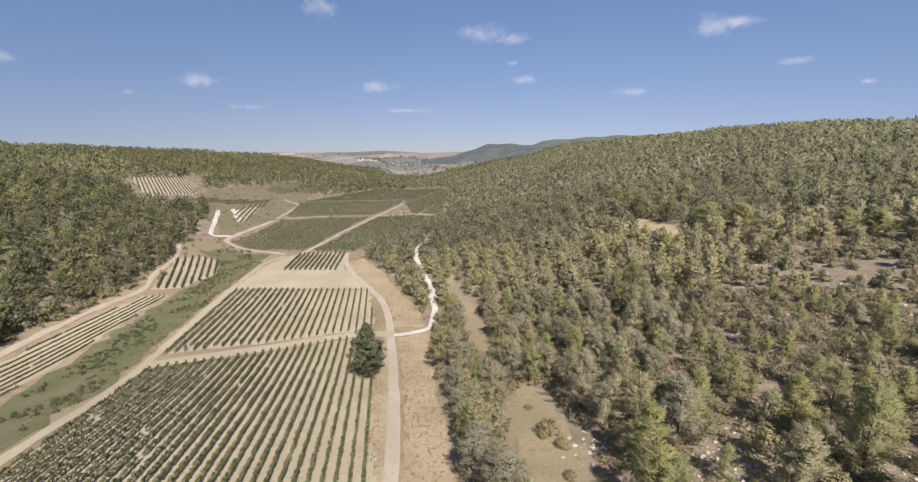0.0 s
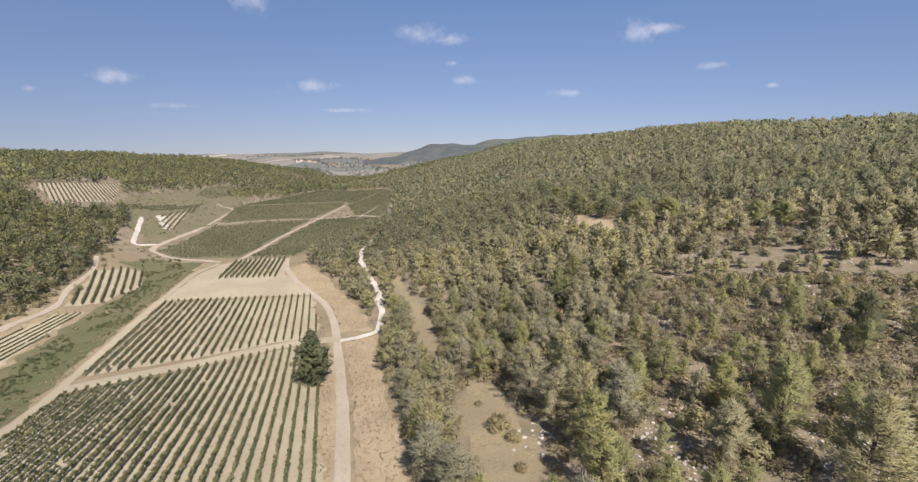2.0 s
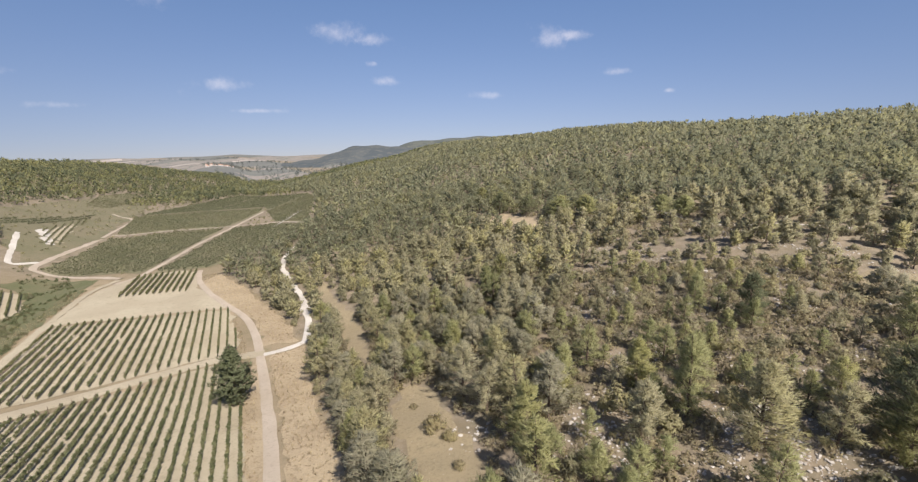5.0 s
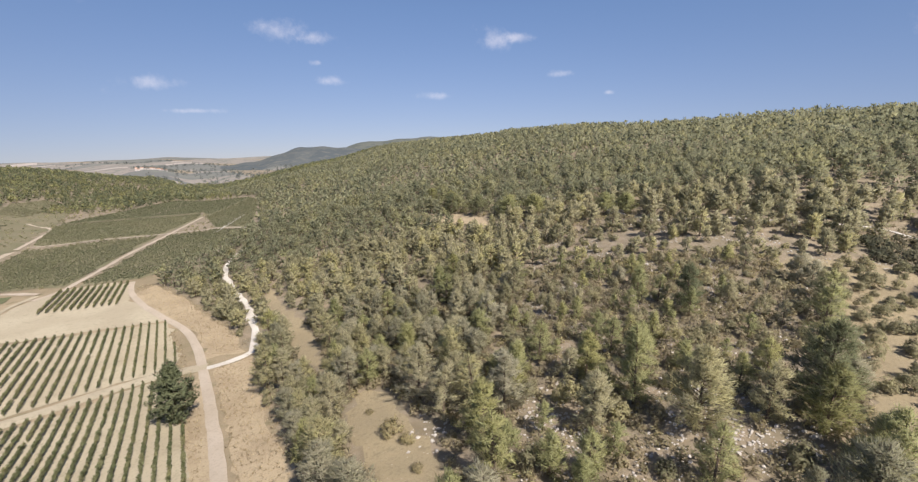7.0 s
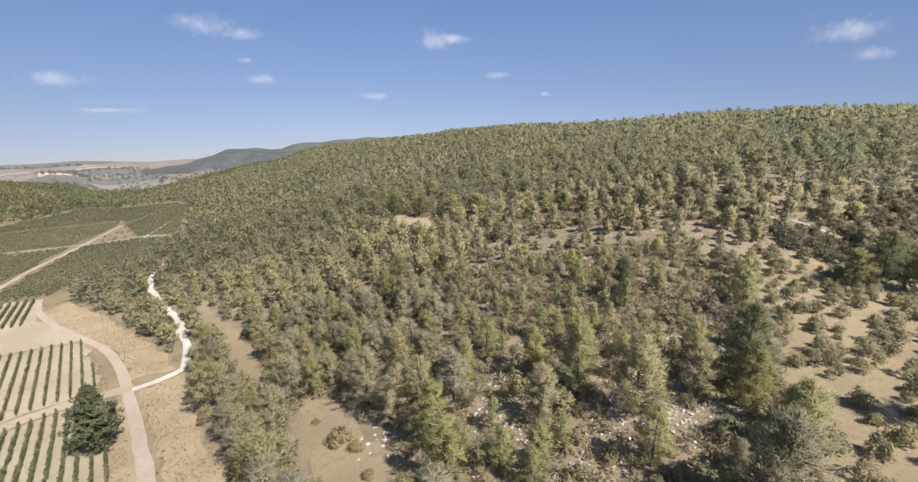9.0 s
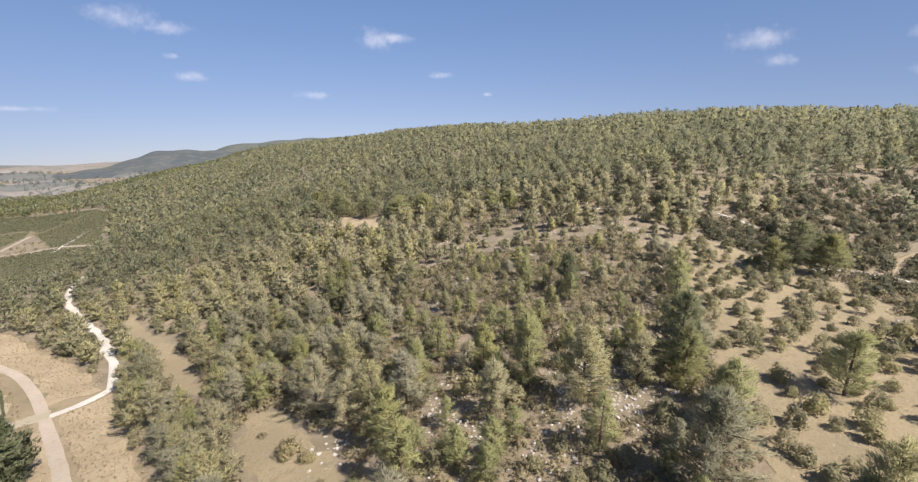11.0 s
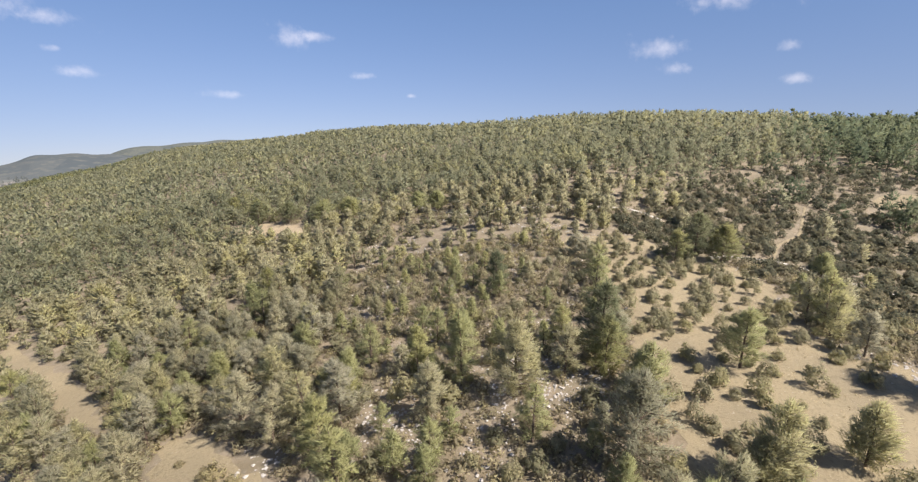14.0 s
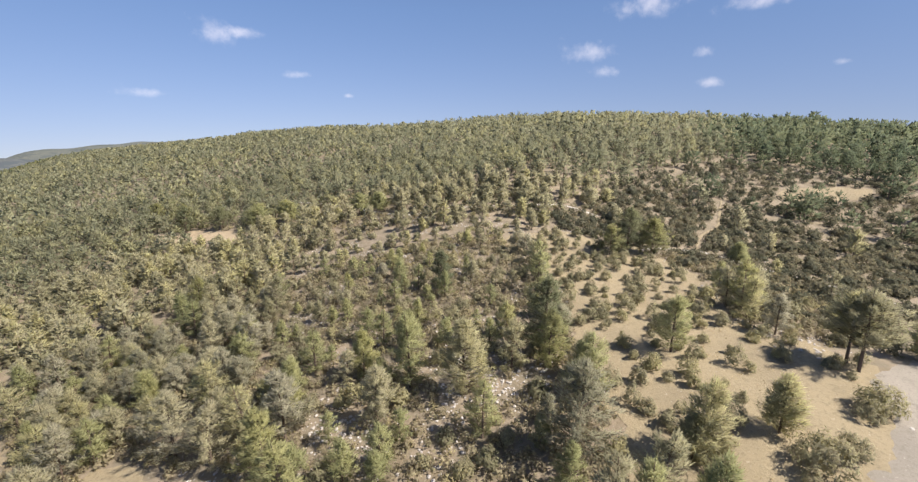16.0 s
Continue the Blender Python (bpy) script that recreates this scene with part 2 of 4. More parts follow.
def raise_crests():
    """Bring the wooded crests to their heights over the eye's level, in degrees."""
    want = np.interp(CREST_AZ, RIDGE_AZ, RIDGE_UP)
    r, az = np.meshgrid(np.geomspace(200, 1280, 160), np.radians(CREST_AZ))
    for turn in range(4):
        have = ((land(r * np.sin(az), r * np.cos(az)) + TREETOP - EYE) / r).max(1)
        CREST_LIFT[:] += 0.8 * (np.tan(np.radians(want)) - have)


TREETOP = 7.0
RIDGE_AZ = [-60, -45, -37, -26, -20, -13.5, -10.7, -8, -5, 0, 4.9, 8.6, 12.1, 15.6, 22, 28, 29.5, 38, 46, 54, 58.5, 63, 70, 82, 85, 88, 92.5, 94, 99, 110]
RIDGE_UP = [-1.5, -1.6, -2.3, -2.95, -3.8, -5.0, -5.5, -6.6, -6.4, -5.5, -4.3, -3.75, -2.65, -2.0, -1.35, -0.75, -0.35, 0.28, 0.5, 1.15, 1.75, 1.98, 1.85, 1.8, 1.3, 1.1, 1.3, 0.8, 0.6, 0.6]
CREST_AZ = np.arange(-62.0, 112.0, 1.0)
CREST_LIFT = np.zeros(len(CREST_AZ))
raise_crests()

# ---- helpers for meshes ----
def mesh_of(name, verts, faces, mat, smooth=False):
    """A mesh from arrays; faces all of one size."""
    verts, faces = np.asarray(verts, np.float32), np.asarray(faces, np.int32)
    me = bpy.data.meshes.new(name)
    n, k = faces.shape
    me.vertices.add(len(verts))
    me.vertices.foreach_set("co", verts.ravel())
    me.loops.add(n * k)
    me.loops.foreach_set("vertex_index", faces.ravel())
    me.polygons.add(n)
    me.polygons.foreach_set("loop_start", np.arange(0, n * k, k, dtype=np.int32))
    me.polygons.foreach_set("use_smooth", np.full(n, smooth))
    me.update(calc_edges=True)
    me.materials.append(mat)
    return me


def leaves_mesh(name, leaves, mat, tone=None, sides=3):
    """A mesh of loose leaves, three-cornered with a fourth point that tells their outer side, or of sticks, four-cornered."""
    q = np.asarray(leaves, np.float32).reshape(-1, 4, 3)
    if sides == 3:
        q, out = q[:, :3].copy(), q[:, 3] - q[:, :3].mean(1)
        out /= np.linalg.norm(out, axis=1)[:, None] + 1e-9
        turned = (np.cross(q[:, 1] - q[:, 0], q[:, 2] - q[:, 0]) * out).sum(1) < 0
        q[turned] = q[turned][:, ::-1]
    me = mesh_of(name, q.reshape(-1, 3), np.arange(len(q) * sides).reshape(-1, sides), mat, sides == 3)
    if sides == 3:
        # the light falls softly over a crown, as on a mass of fine needles
        at = me.attributes.new("custom_normal", "FLOAT_VECTOR", "POINT")
        at.data.foreach_set("vector", np.repeat(out, 3, 0).ravel())
    if tone is not None:
        at = me.attributes.new("tone", "FLOAT", "FACE")
        at.data.foreach_set("value", np.asarray(tone, np.float32))
    return me


def piece(name, me, parent=None, label=""):
    ob = new(name, me)
    if parent:
        ob.parent = parent
    if label:
        ob["label"] = label
    return ob


def inside(poly, x, y):
    """Which points lie in a polygon."""
    x, y = np.asarray(x, float), np.asarray(y, float)
    res = np.zeros(x.shape, bool)
    for (ax, ay), (bx, by) in zip(poly, poly[1:] + poly[:1]):
        if ay != by:
            res ^= ((ay > y) != (by > y)) & (x < (bx - ax) * (y - ay) / (by - ay) + ax)
    return res


def off_line(line, x, y):
    """Distance of points from a broken line."""
    x, y = np.asarray(x, float), np.asarray(y, float)
    best = np.full(x.shape, 1e9)
    for (ax, ay), (bx, by) in zip(line, line[1:]):
        dx, dy = bx - ax, by - ay
        q = np.clip(((x - ax) * dx + (y - ay) * dy) / (dx * dx + dy * dy), 0, 1)
        best = np.minimum(best, np.hypot(x - ax - q * dx, y - ay - q * dy))
    return best


def smooth_line(pts, step):
    """A broken line rounded into even steps (Catmull-Rom)."""
    p = [np.array(q, float) for q in pts]
    p = [2 * p[0] - p[1]] + p + [2 * p[-1] - p[-2]]
    out = []
    for a, b, c, d in zip(p, p[1:], p[2:], p[3:]):
        n = max(2, int(np.linalg.norm(c - b) / step))
        for i in range(n):
            u = i / n
            out.append(0.5 * (2 * b + (c - a) * u + (2 * a - 5 * b + 4 * c - d) * u * u + (3 * b - a - 3 * c + d) * u ** 3))
    return np.array(out + [p[-2]])


def ribbon(name, pts, width, mat, label, category="road", lift=0.09, ragged=0.25):
    """A track laid over the ground."""
    c = smooth_line(pts, 2.0)
    d = np.gradient(c, axis=0)
    d /= np.linalg.norm(d, axis=1)[:, None]
    side = np.stack([d[:, 1], -d[:, 0]], 1)
    cols = 7
    rng = np.random.default_rng(len(pts) + int(width * 10))
    verts = []
    for j in range(cols):
        k = (j / (cols - 1) - 0.5) * width
        e = rng.normal(0, ragged, len(c)) * (abs(j - 3) / 3) ** 3
        e = np.convolve(e, [0.25, 0.5, 0.25], "same")
        q = c + side * (k + e)[:, None]
        edge = 0.02 if j in (0, cols - 1) else lift
        far = np.hypot(q[:, 0], q[:, 1])
        verts.append(np.column_stack([q, land(q[:, 0], q[:, 1]) + edge + far * 0.0006]))
    v = np.stack(verts, 1).reshape(-1, 3)
    f = [(i * cols + j, i * cols + j + 1, (i + 1) * cols + j + 1, (i + 1) * cols + j) for i in range(len(c) - 1) for j in range(cols - 1)]
    return tagged(piece(name, mesh_of(name, v, f, mat, True)), label, category, kind="structure")


def patch(name, poly, mat, label, step=3.0, lift=0.05, ragged=0.5, category="ground"):
    """A field or clearing laid over the ground, with uneven edges."""
    rng = np.random.default_rng(int(abs(poly[0][0] * 7)))
    edge = []
    for a, b in zip(poly, poly[1:] + poly[:1]):
        a, b = np.array(a), np.array(b)
        n = max(1, int(np.linalg.norm(b - a) / step))
        edge += [a + (b - a) * i / n for i in range(n)]
    edge = np.array(edge) + rng.normal(0, ragged, (len(edge), 2))
    lo, hi = edge.min(0), edge.max(0)
    gx, gy = np.meshgrid(np.arange(lo[0], hi[0], step), np.arange(lo[1], hi[1], step))
    gx, gy = gx.ravel(), gy.ravel()
    loop = [tuple(e) for e in edge]
    ok = inside(loop, gx, gy) & (off_line(loop + loop[:1], gx, gy) > step * 0.5)
    pts = loop + list(zip(gx[ok], gy[ok]))
    n = len(loop)
    v, _, f, *_ = delaunay_2d_cdt([Vector(p) for p in pts], [(i, (i + 1) % n) for i in range(n)], [], 1, 1e-4)
    v = np.array([(p.x, p.y) for p in v])
    rim = off_line(loop + loop[:1], v[:, 0], v[:, 1]) < 0.05
    z = land(v[:, 0], v[:, 1]) + np.where(rim, 0.01, lift) + np.hypot(v[:, 0], v[:, 1]) * 0.0005
    return tagged(piece(name, mesh_of(name, np.column_stack([v, z]), f, mat, True)), label, category, kind="structure")


# ---- ground ----
TRACK = [(-7.5, 36), (-9.1, 48.5), (-10.5, 60.9), (-13.3, 79.6), (-16.9, 100.4), (-21.5, 125.2), (-27.5, 145.1), (-35.0, 159.6), (-45.4, 180.0), (-53.6, 200.8), (-57.5, 219)]
FORK = [(-18.4, 111.7), (-13.7, 112.9), (-7.9, 116.3)]
WHITE = [(-7.9, 116.3), (-7.6, 128), (-8.3, 139.7), (-10.8, 157.6), (-15.3, 176.9), (-20.9, 207.6), (-21.7, 232.6), (-14.7, 257.4)]
DIAGONAL = [(-87, 208), (-80.8, 222.5), (-75.3, 285.7), (-67.1, 345.8), (-56.2, 437.7)]
CROSS = [(-142, 352), (-110, 352), (-72, 354), (-40, 356), (-14, 320)]
TURN = [(-186, 470), (-158.1, 431.4), (-144.6, 341.3), (-140.9, 285.1), (-137.4, 254.2), (-130.5, 248.1), (-113.0, 239.0), (-88.5, 218.4)]
LEFT_EDGE = [(-64, 36), (-68.8, 55.8), (-70.5, 67.2), (-71.8, 81.5), (-76.0, 100.1), (-80.3, 121.5), (-86.5, 157.0), (-91.8, 196.0), (-88.3, 215.4)]
BETWEEN = [(-75.0, 92.8), (-62.8, 98.0), (-50.0, 103.5), (-30.0, 112.0), (-18, 112.4)]
LEFT_ROAD = [(-109, 70), (-113.8, 99.1), (-115.8, 110.4), (-117.1, 123.0), (-119.0, 138.8), (-119.9, 158.1), (-127.0, 175.6), (-135.0, 202.3), (-144.7, 221.3)]
LEFT_ROAD_2 = [(-140.2, 264.5), (-146.3, 254.7), (-158.1, 279.7), (-174.3, 316.9)]
TOP_ROAD = [(-101.2, 493.2), (-90, 560), (-83.8, 608.0)]
HILL_PATH = [(124.0, 185.9), (123.1, 147.2), (118.7, 125.0), (117.0, 105.3), (126.1, 91.2), (133.7, 76.5), (145.5, 59.8), (144.2, 46.8)]
SCRUB_PATH = [(122, 27), (127.0, 24.4), (132.8, 13.6), (128.9, 2.5), (125.4, -11.3), (120, -25)]
SCRUB_PATH_2 = [(132, 15), (150.4, 16.8), (169.5, 14.2), (199.2, 16.5)]
LINES = [(TRACK, 3), (FORK, 3), (WHITE, 3.0), (HILL_PATH, 3.0), (SCRUB_PATH, 3.0), (SCRUB_PATH_2, 1.6), (LEFT_ROAD, 3), (LEFT_ROAD_2, 3)]

B1 = [(-56, 30), (-65.0, 52.2), (-71.8, 90.7), (-49.9, 99.1), (-29.1, 109.2), (-20.5, 92), (-14.6, 66), (-11.1, 48.4), (-8.5, 33)]
B2 = [(-73.8, 99.9), (-84.6, 156.7), (-33.4, 155.9), (-24.8, 118.5), (-30.4, 115.3), (-53.0, 106.5)]
B3 = [(-77.8, 185.3), (-81.0, 217.0), (-58.2, 218.1), (-54.4, 184.9)]
BL = [(-106, 70), (-110.5, 95.7), (-114.0, 119.2), (-115.7, 151.8), (-110.0, 156.2), (-104.0, 123.6), (-97.3, 82.3), (-94, 66)]
BL2 = [(-118.2, 161.0), (-133.2, 199.4), (-129.7, 214.4), (-120.8, 212.6), (-108.8, 189.5), (-110.3, 165.6)]
F1 = [(-133.9, 251.7), (-138.9, 341), (-71.8, 347), (-82.8, 225.4), (-101.6, 235.5)]
F2 = [(-140.0, 352), (-162.9, 453.1), (-58.2, 463.8), (-57.5, 433.8), (-69.9, 356)]
F3 = [(-77.1, 222.6), (-64.4, 345), (-40, 352), (-13.1, 315), (-34.4, 268.9), (-55.0, 223.4)]
F4 = [(-163.4, 463.6), (-135.8, 555.3), (-105.3, 641.2), (-16.2, 510.7), (-52, 440), (-59.6, 475.7)]
F5 = [(-174.6, 340.8), (-186.9, 429.4), (-149.7, 307.7), (-151.6, 295.8)]
W = [(-262.1, 354.4), (-256.9, 442.1), (-208.3, 347.2), (-206.5, 289.5)]
F6 = [(-199.4, 340.8), (-189.1, 451.7), (-182.9, 416.1), (-186.5, 317.7)]
F7 = [(-213.9, 490.1), (-235.2, 566.9), (-233.1, 644.6), (-213.6, 635.4), (-197.7, 488.8)]
F8 = [(-38, 356), (-14, 322), (-11, 398), (-10, 470), (-17, 505), (-50, 440), (-53, 436)]
FIELDS = [F8, B1, B2, B3, BL, BL2, F1, F2, F3, F4, F5, W, F6, F7]
SAND = [(38.7, 10.8), (49.8, 12.4), (60.5, 20.8), (80.2, 33.1), (98.8, 47.8), (106.3, 62.7), (122.5, 52), (121.9, 26.2), (110.7, 11.9), (84.9, 1.8), (81.9, -5.3), (80.2, -14.2), (70, -17.5), (55.1, -17), (42.1, -15.2)]
BARE = [(8.6, 67.5), (12.4, 72.4), (15.2, 68.8), (16.0, 57.0), (17.0, 48.5), (16.0, 40.0), (9.4, 40.0), (9.0, 47.0), (8.1, 54.5)]
BROWN = [(76, 212), (86, 196), (91.5, 163), (87, 152), (78, 180), (70, 200)]
STRIP = [(-3.3, 172), (1.2, 143), (6.6, 119.3), (8.0, 96), (6.0, 88), (3.2, 98.3), (-0.7, 125), (-6.3, 155)]
CLEAR = [(229.6, -3.1), (240, -14), (246, -32.3), (234, -31.4), (224, -16), (215.8, -3.6), (222, -1)]
YARD = [(52.1, -11.1), (58.3, -13.4), (65.4, -14.6), (71.1, -13.4), (74.4, -13.5), (77.3, -15.3), (86.0, -20.0), (76.0, -25.0), (60.0, -25.0), (48.0, -20.0)]
MEADOW = [(-135.8, 255.7), (-149.0, 266.3), (-170.5, 297.8), (-186.7, 318.8), (-215.5, 367.9), (-223.7, 388.7), (-231.0, 522.9), (-233.5, 623.0), (-204.0, 644.4), (-161.1, 443.1), (-144.6, 341.3), (-140.8, 284.7)]
STRIP_LINE = [(73, 208), (78, 183), (86, 155), (90, 134), (104, 122)]
# edges of the two woods
RIGHT_WOOD = [(1.5, 20), (0.5, 48.0), (-0.8, 60.1), (-3.2, 73.1), (-5.9, 103.3), (-13.0, 133.3), (-30.0, 177.6), (-46.5, 209.9), (-38, 238), (-24, 275), (-9, 317), (-8, 400), (-10, 505), (-68, 640), (-137.2, 780), (-137, 1100), (900, 1100), (900, -260), (60, -260), (30, -14)]
LEFT_WOOD = [(-111.0, 70.0), (-117.7, 103.1), (-122.1, 127.0), (-125.8, 156.1), (-127.4, 174.3), (-140.4, 209.3), (-150.2, 231.4), (-153.0, 247.9), (-170.8, 296.8), (-184.3, 314.6), (-187.7, 289.8), (-198.2, 270.4), (-221.5, 292.1), (-260.3, 347.5), (-263.8, 456.7), (-223.7, 388.7), (-231.0, 522.9), (-235.6, 628.7), (-201.2, 678.7), (-137.2, 780), (-137, 1100), (-900, 1100), (-900, 70)]


def bare(x, y, margin=1.2):
    """Where no tree may stand."""
    no = np.zeros(np.shape(x), bool)
    for line, half in LINES:
        no |= off_line(line, x, y) < half / 2 + margin
    no |= off_line(STRIP_LINE, x, y) < 4.0
    no |= off_line(BARE + BARE[:1], x, y) < margin + 0.8
    for f in FIELDS + [BARE, BROWN, STRIP, CLEAR, YARD]:
        no |= inside(f, x, y)
    return no


def build_ground():
    radii = np.concatenate([[0.01], np.arange(1.5, 40, 2.5), np.geomspace(40, 4900, 190)])
    turns = np.radians(np.concatenate([np.arange(-60, 110, 0.85), np.arange(110, 300, 3.0)]))
    r, a = np.meshgrid(radii, turns, indexing="ij")
    x, y = r * np.sin(a), r * np.cos(a)
    z = land(x, y)
    n, k = r.shape
    i, j = np.meshgrid(np.arange(n - 1), np.arange(k), indexing="ij")
    i, j = i.ravel(), j.ravel()
    f = np.stack([i * k + j, i * k + (j + 1) % k, (i + 1) * k + (j + 1) % k, (i + 1) * k + j], 1)[:, ::-1]
    me = mesh_of("ground", np.stack([x, y, z], -1).reshape(-1, 3), f, M_GROUND, True)
    litter = (inside(RIGHT_WOOD, x, y) | inside(LEFT_WOOD, x, y) | (r > 680)).astype(np.float32)
    litter = np.maximum(litter, 1.0 * ramp(y, 225, 250))
    at = me.attributes.new("litter", "FLOAT", "POINT")
    at.data.foreach_set("value", litter.ravel())
    return tagged(piece("ground", me), "dry stony hillside and valley ground with brown litter", "ground", kind="structure")


build_ground()


def swell(x, y):
    """Rise of the hazy plain over the falling land."""
    r, a = np.hypot(x, y), np.degrees(np.arctan2(x, y))
    return (4 + 7 * np.sin(r / 160 + a / 3) + 6 * np.sin(a * 0.9 + r / 310)) * ramp(r, 1150, 1500) + 14 * np.exp(-((a + 12) / 5) ** 2) * np.exp(-((r - 2600) / 500) ** 2)


def build_backdrop():
    """Plain and hills at the end of the valley, haze painted into their colours."""
    def strip(name, r0, r1, a0, a1, rise, mat, label, rows=30, cols=90):
        r, a = np.meshgrid(np.geomspace(r0, r1, rows), np.radians(np.linspace(a0, a1, cols)), indexing="ij")
        x, y = r * np.sin(a), r * np.cos(a)
        z = land(x, y) + rise(r, np.degrees(a))
        f = [(i * cols + j, (i + 1) * cols + j, (i + 1) * cols + j + 1, i * cols + j + 1) for i in range(rows - 1) for j in range(cols - 1)]
        tagged(piece(name, mesh_of(name, np.stack([x, y, z], -1).reshape(-1, 3), f, mat, True)), label, "backdrop", kind="structure")
    plain = lambda r, a: swell(r * np.sin(np.radians(a)), r * np.cos(np.radians(a)))
    strip("backdrop_plain", 1150, 4800, -50, 40, plain, M_PLAIN, "plain with pale fields at the valley's end, haze painted in", 70, 150)
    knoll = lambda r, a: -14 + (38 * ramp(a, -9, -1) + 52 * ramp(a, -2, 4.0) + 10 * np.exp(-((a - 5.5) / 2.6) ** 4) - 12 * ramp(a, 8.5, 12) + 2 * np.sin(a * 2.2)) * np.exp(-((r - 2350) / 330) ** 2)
    strip("backdrop_hill", 1600, 3200, -12, 36, knoll, M_PEAK, "dark wooded hill with painted haze", 40, 120)
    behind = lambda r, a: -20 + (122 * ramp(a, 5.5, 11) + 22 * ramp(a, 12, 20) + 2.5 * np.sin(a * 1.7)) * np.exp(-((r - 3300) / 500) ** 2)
    strip("backdrop_ridge", 2700, 4200, 2, 44, behind, M_HAZEWOOD, "grey-green ridge with painted haze", 24, 90)
    # pale fields and terraces, haze painted in, by bearing and distance
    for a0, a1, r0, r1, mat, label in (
        (-17.5, -13.2, 2250, 2420, M_PALE, "pale stubble field with painted haze"),
        (-10.0, -6.0, 2500, 2560, M_PALE, "pale terrace with painted haze"),
        (-9.4, -5.2, 2660, 2740, M_PALE, "pale terrace with painted haze"),
        (-8.6, -5.6, 2860, 2930, M_PALE, "pale terrace with painted haze"),
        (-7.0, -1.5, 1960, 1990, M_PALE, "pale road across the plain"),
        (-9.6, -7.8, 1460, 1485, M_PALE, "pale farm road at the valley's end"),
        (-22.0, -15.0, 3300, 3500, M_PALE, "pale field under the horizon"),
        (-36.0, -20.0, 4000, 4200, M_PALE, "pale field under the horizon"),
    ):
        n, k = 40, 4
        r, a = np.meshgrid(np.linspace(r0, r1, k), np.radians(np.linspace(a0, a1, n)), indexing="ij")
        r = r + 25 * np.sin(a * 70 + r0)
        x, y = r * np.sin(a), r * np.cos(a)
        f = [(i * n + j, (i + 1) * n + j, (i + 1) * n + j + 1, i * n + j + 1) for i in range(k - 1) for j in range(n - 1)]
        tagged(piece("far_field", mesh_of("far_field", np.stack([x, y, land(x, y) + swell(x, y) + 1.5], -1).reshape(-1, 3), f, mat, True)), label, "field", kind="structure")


build_backdrop()

ribbon("road", TRACK, 2.2, M_TRACK, "pale dusty farm track beside the vineyard", ragged=0.1)
ribbon("road", FORK, 2.4, M_CHALK, "short pale spur off the farm track", lift=0.1)
ribbon("road", WHITE, 2.1, M_CHALK, "white limestone gravel road along the wood", ragged=0.6)
ribbon("road", DIAGONAL, 2.4, M_TRACK, "pale farm track between vineyard blocks")
ribbon("road", CROSS, 1.9, M_TRACK, "pale farm track across the vineyard", lift=0.12)
ribbon("road", TURN, 2.5, M_TRACK, "dusty track round the far vineyard")
ribbon("road", LEFT_EDGE, 2.6, M_SOIL, "dusty headland track beside the brook")
ribbon("road", BETWEEN, 4.2, M_SOIL, "bare lane between two vineyard blocks", lift=0.11)
ribbon("road", LEFT_ROAD, 1.9, M_TRACK, "pale track at the foot of the wood")
ribbon("road", LEFT_ROAD_2, 2.4, M_CHALK, "short white track bend")
ribbon("road", [(-37.1, 336.0), (-29.9, 359.1), (-21.3, 388.3)], 3.2, M_CHALK, "pale end of a vineyard track", lift=0.14)
ribbon("road", TOP_ROAD, 3.6, M_TRACK, "distant pale track")
ribbon("path", HILL_PATH, 1.1, M_CHALK, "white footpath on the wooded hillside", "path")
ribbon("path", SCRUB_PATH, 1.2, M_CHALK, "pale stony path through scrub", "path")
ribbon("path", SCRUB_PATH_2, 0.75, M_SAND, "sandy path up through scrub", "path")
patch("gravel_yard", YARD, M_YARD, "pale gravel yard beside the sandy clearing", 1.0, 0.09, 0.35)
patch("vineyard_soil", B1, M_SOIL, "pale tilled soil between vine rows", 3.0)
patch("vineyard_soil", B2, M_SOIL, "pale tilled soil between vine rows", 3.0)
patch("vineyard_soil", B3, M_SOIL, "pale tilled soil of a small vine plot", 3.0)
patch("vineyard_soil", BL, M_SOIL, "pale soil of a vineyard strip", 3.0)
patch("vineyard_soil", BL2, M_SOIL, "pale soil of a rounded vine plot", 3.0)
for far_field in (F8, F1, F2, F3, F4, F6, F7):
    patch("vineyard_soil", far_field, M_FARSOIL, "green vineyard ground in the valley", 7.0)
patch("vineyard_soil", F5, M_SOIL, "pale soil of a far vine plot", 6.0)
patch("headland", [(-175.0, 334), (-177.6, 350), (-172, 344), (-150.5, 302.5), (-149.0, 293)], M_CHALK, "white stony headland of a far vine plot", 3.0, 0.12)
patch("vineyard_soil", W, M_TRACK, "white stony soil of a striped plot", 6.0)
patch("clearing", [(-32.0, 158.1), (-42.8, 176.2), (-51.1, 188), (-56.7, 212), (-63.5, 221.9), (-78.8, 220), (-88.6, 205.0), (-90, 190), (-85.7, 158.6)], M_SOIL, "bare dusty turning ground between vine plots", 3.0, 0.03)
patch("clearing", SAND, M_SAND, "bare sandy clearing with scattered shrubs", 2.5, 0.05, 1.2)
patch("clearing", BARE, M_SAND, "bare earth gap in the wood", 2.0, 0.05, 0.6)
patch("clearing", BROWN, M_DRY, "brown bare strip below a row of broad trees", 3.0, 0.05, 0.8)
patch("clearing", STRIP, M_SAND, "pale bare strip inside the wood's edge", 2.0, 0.05, 0.6)
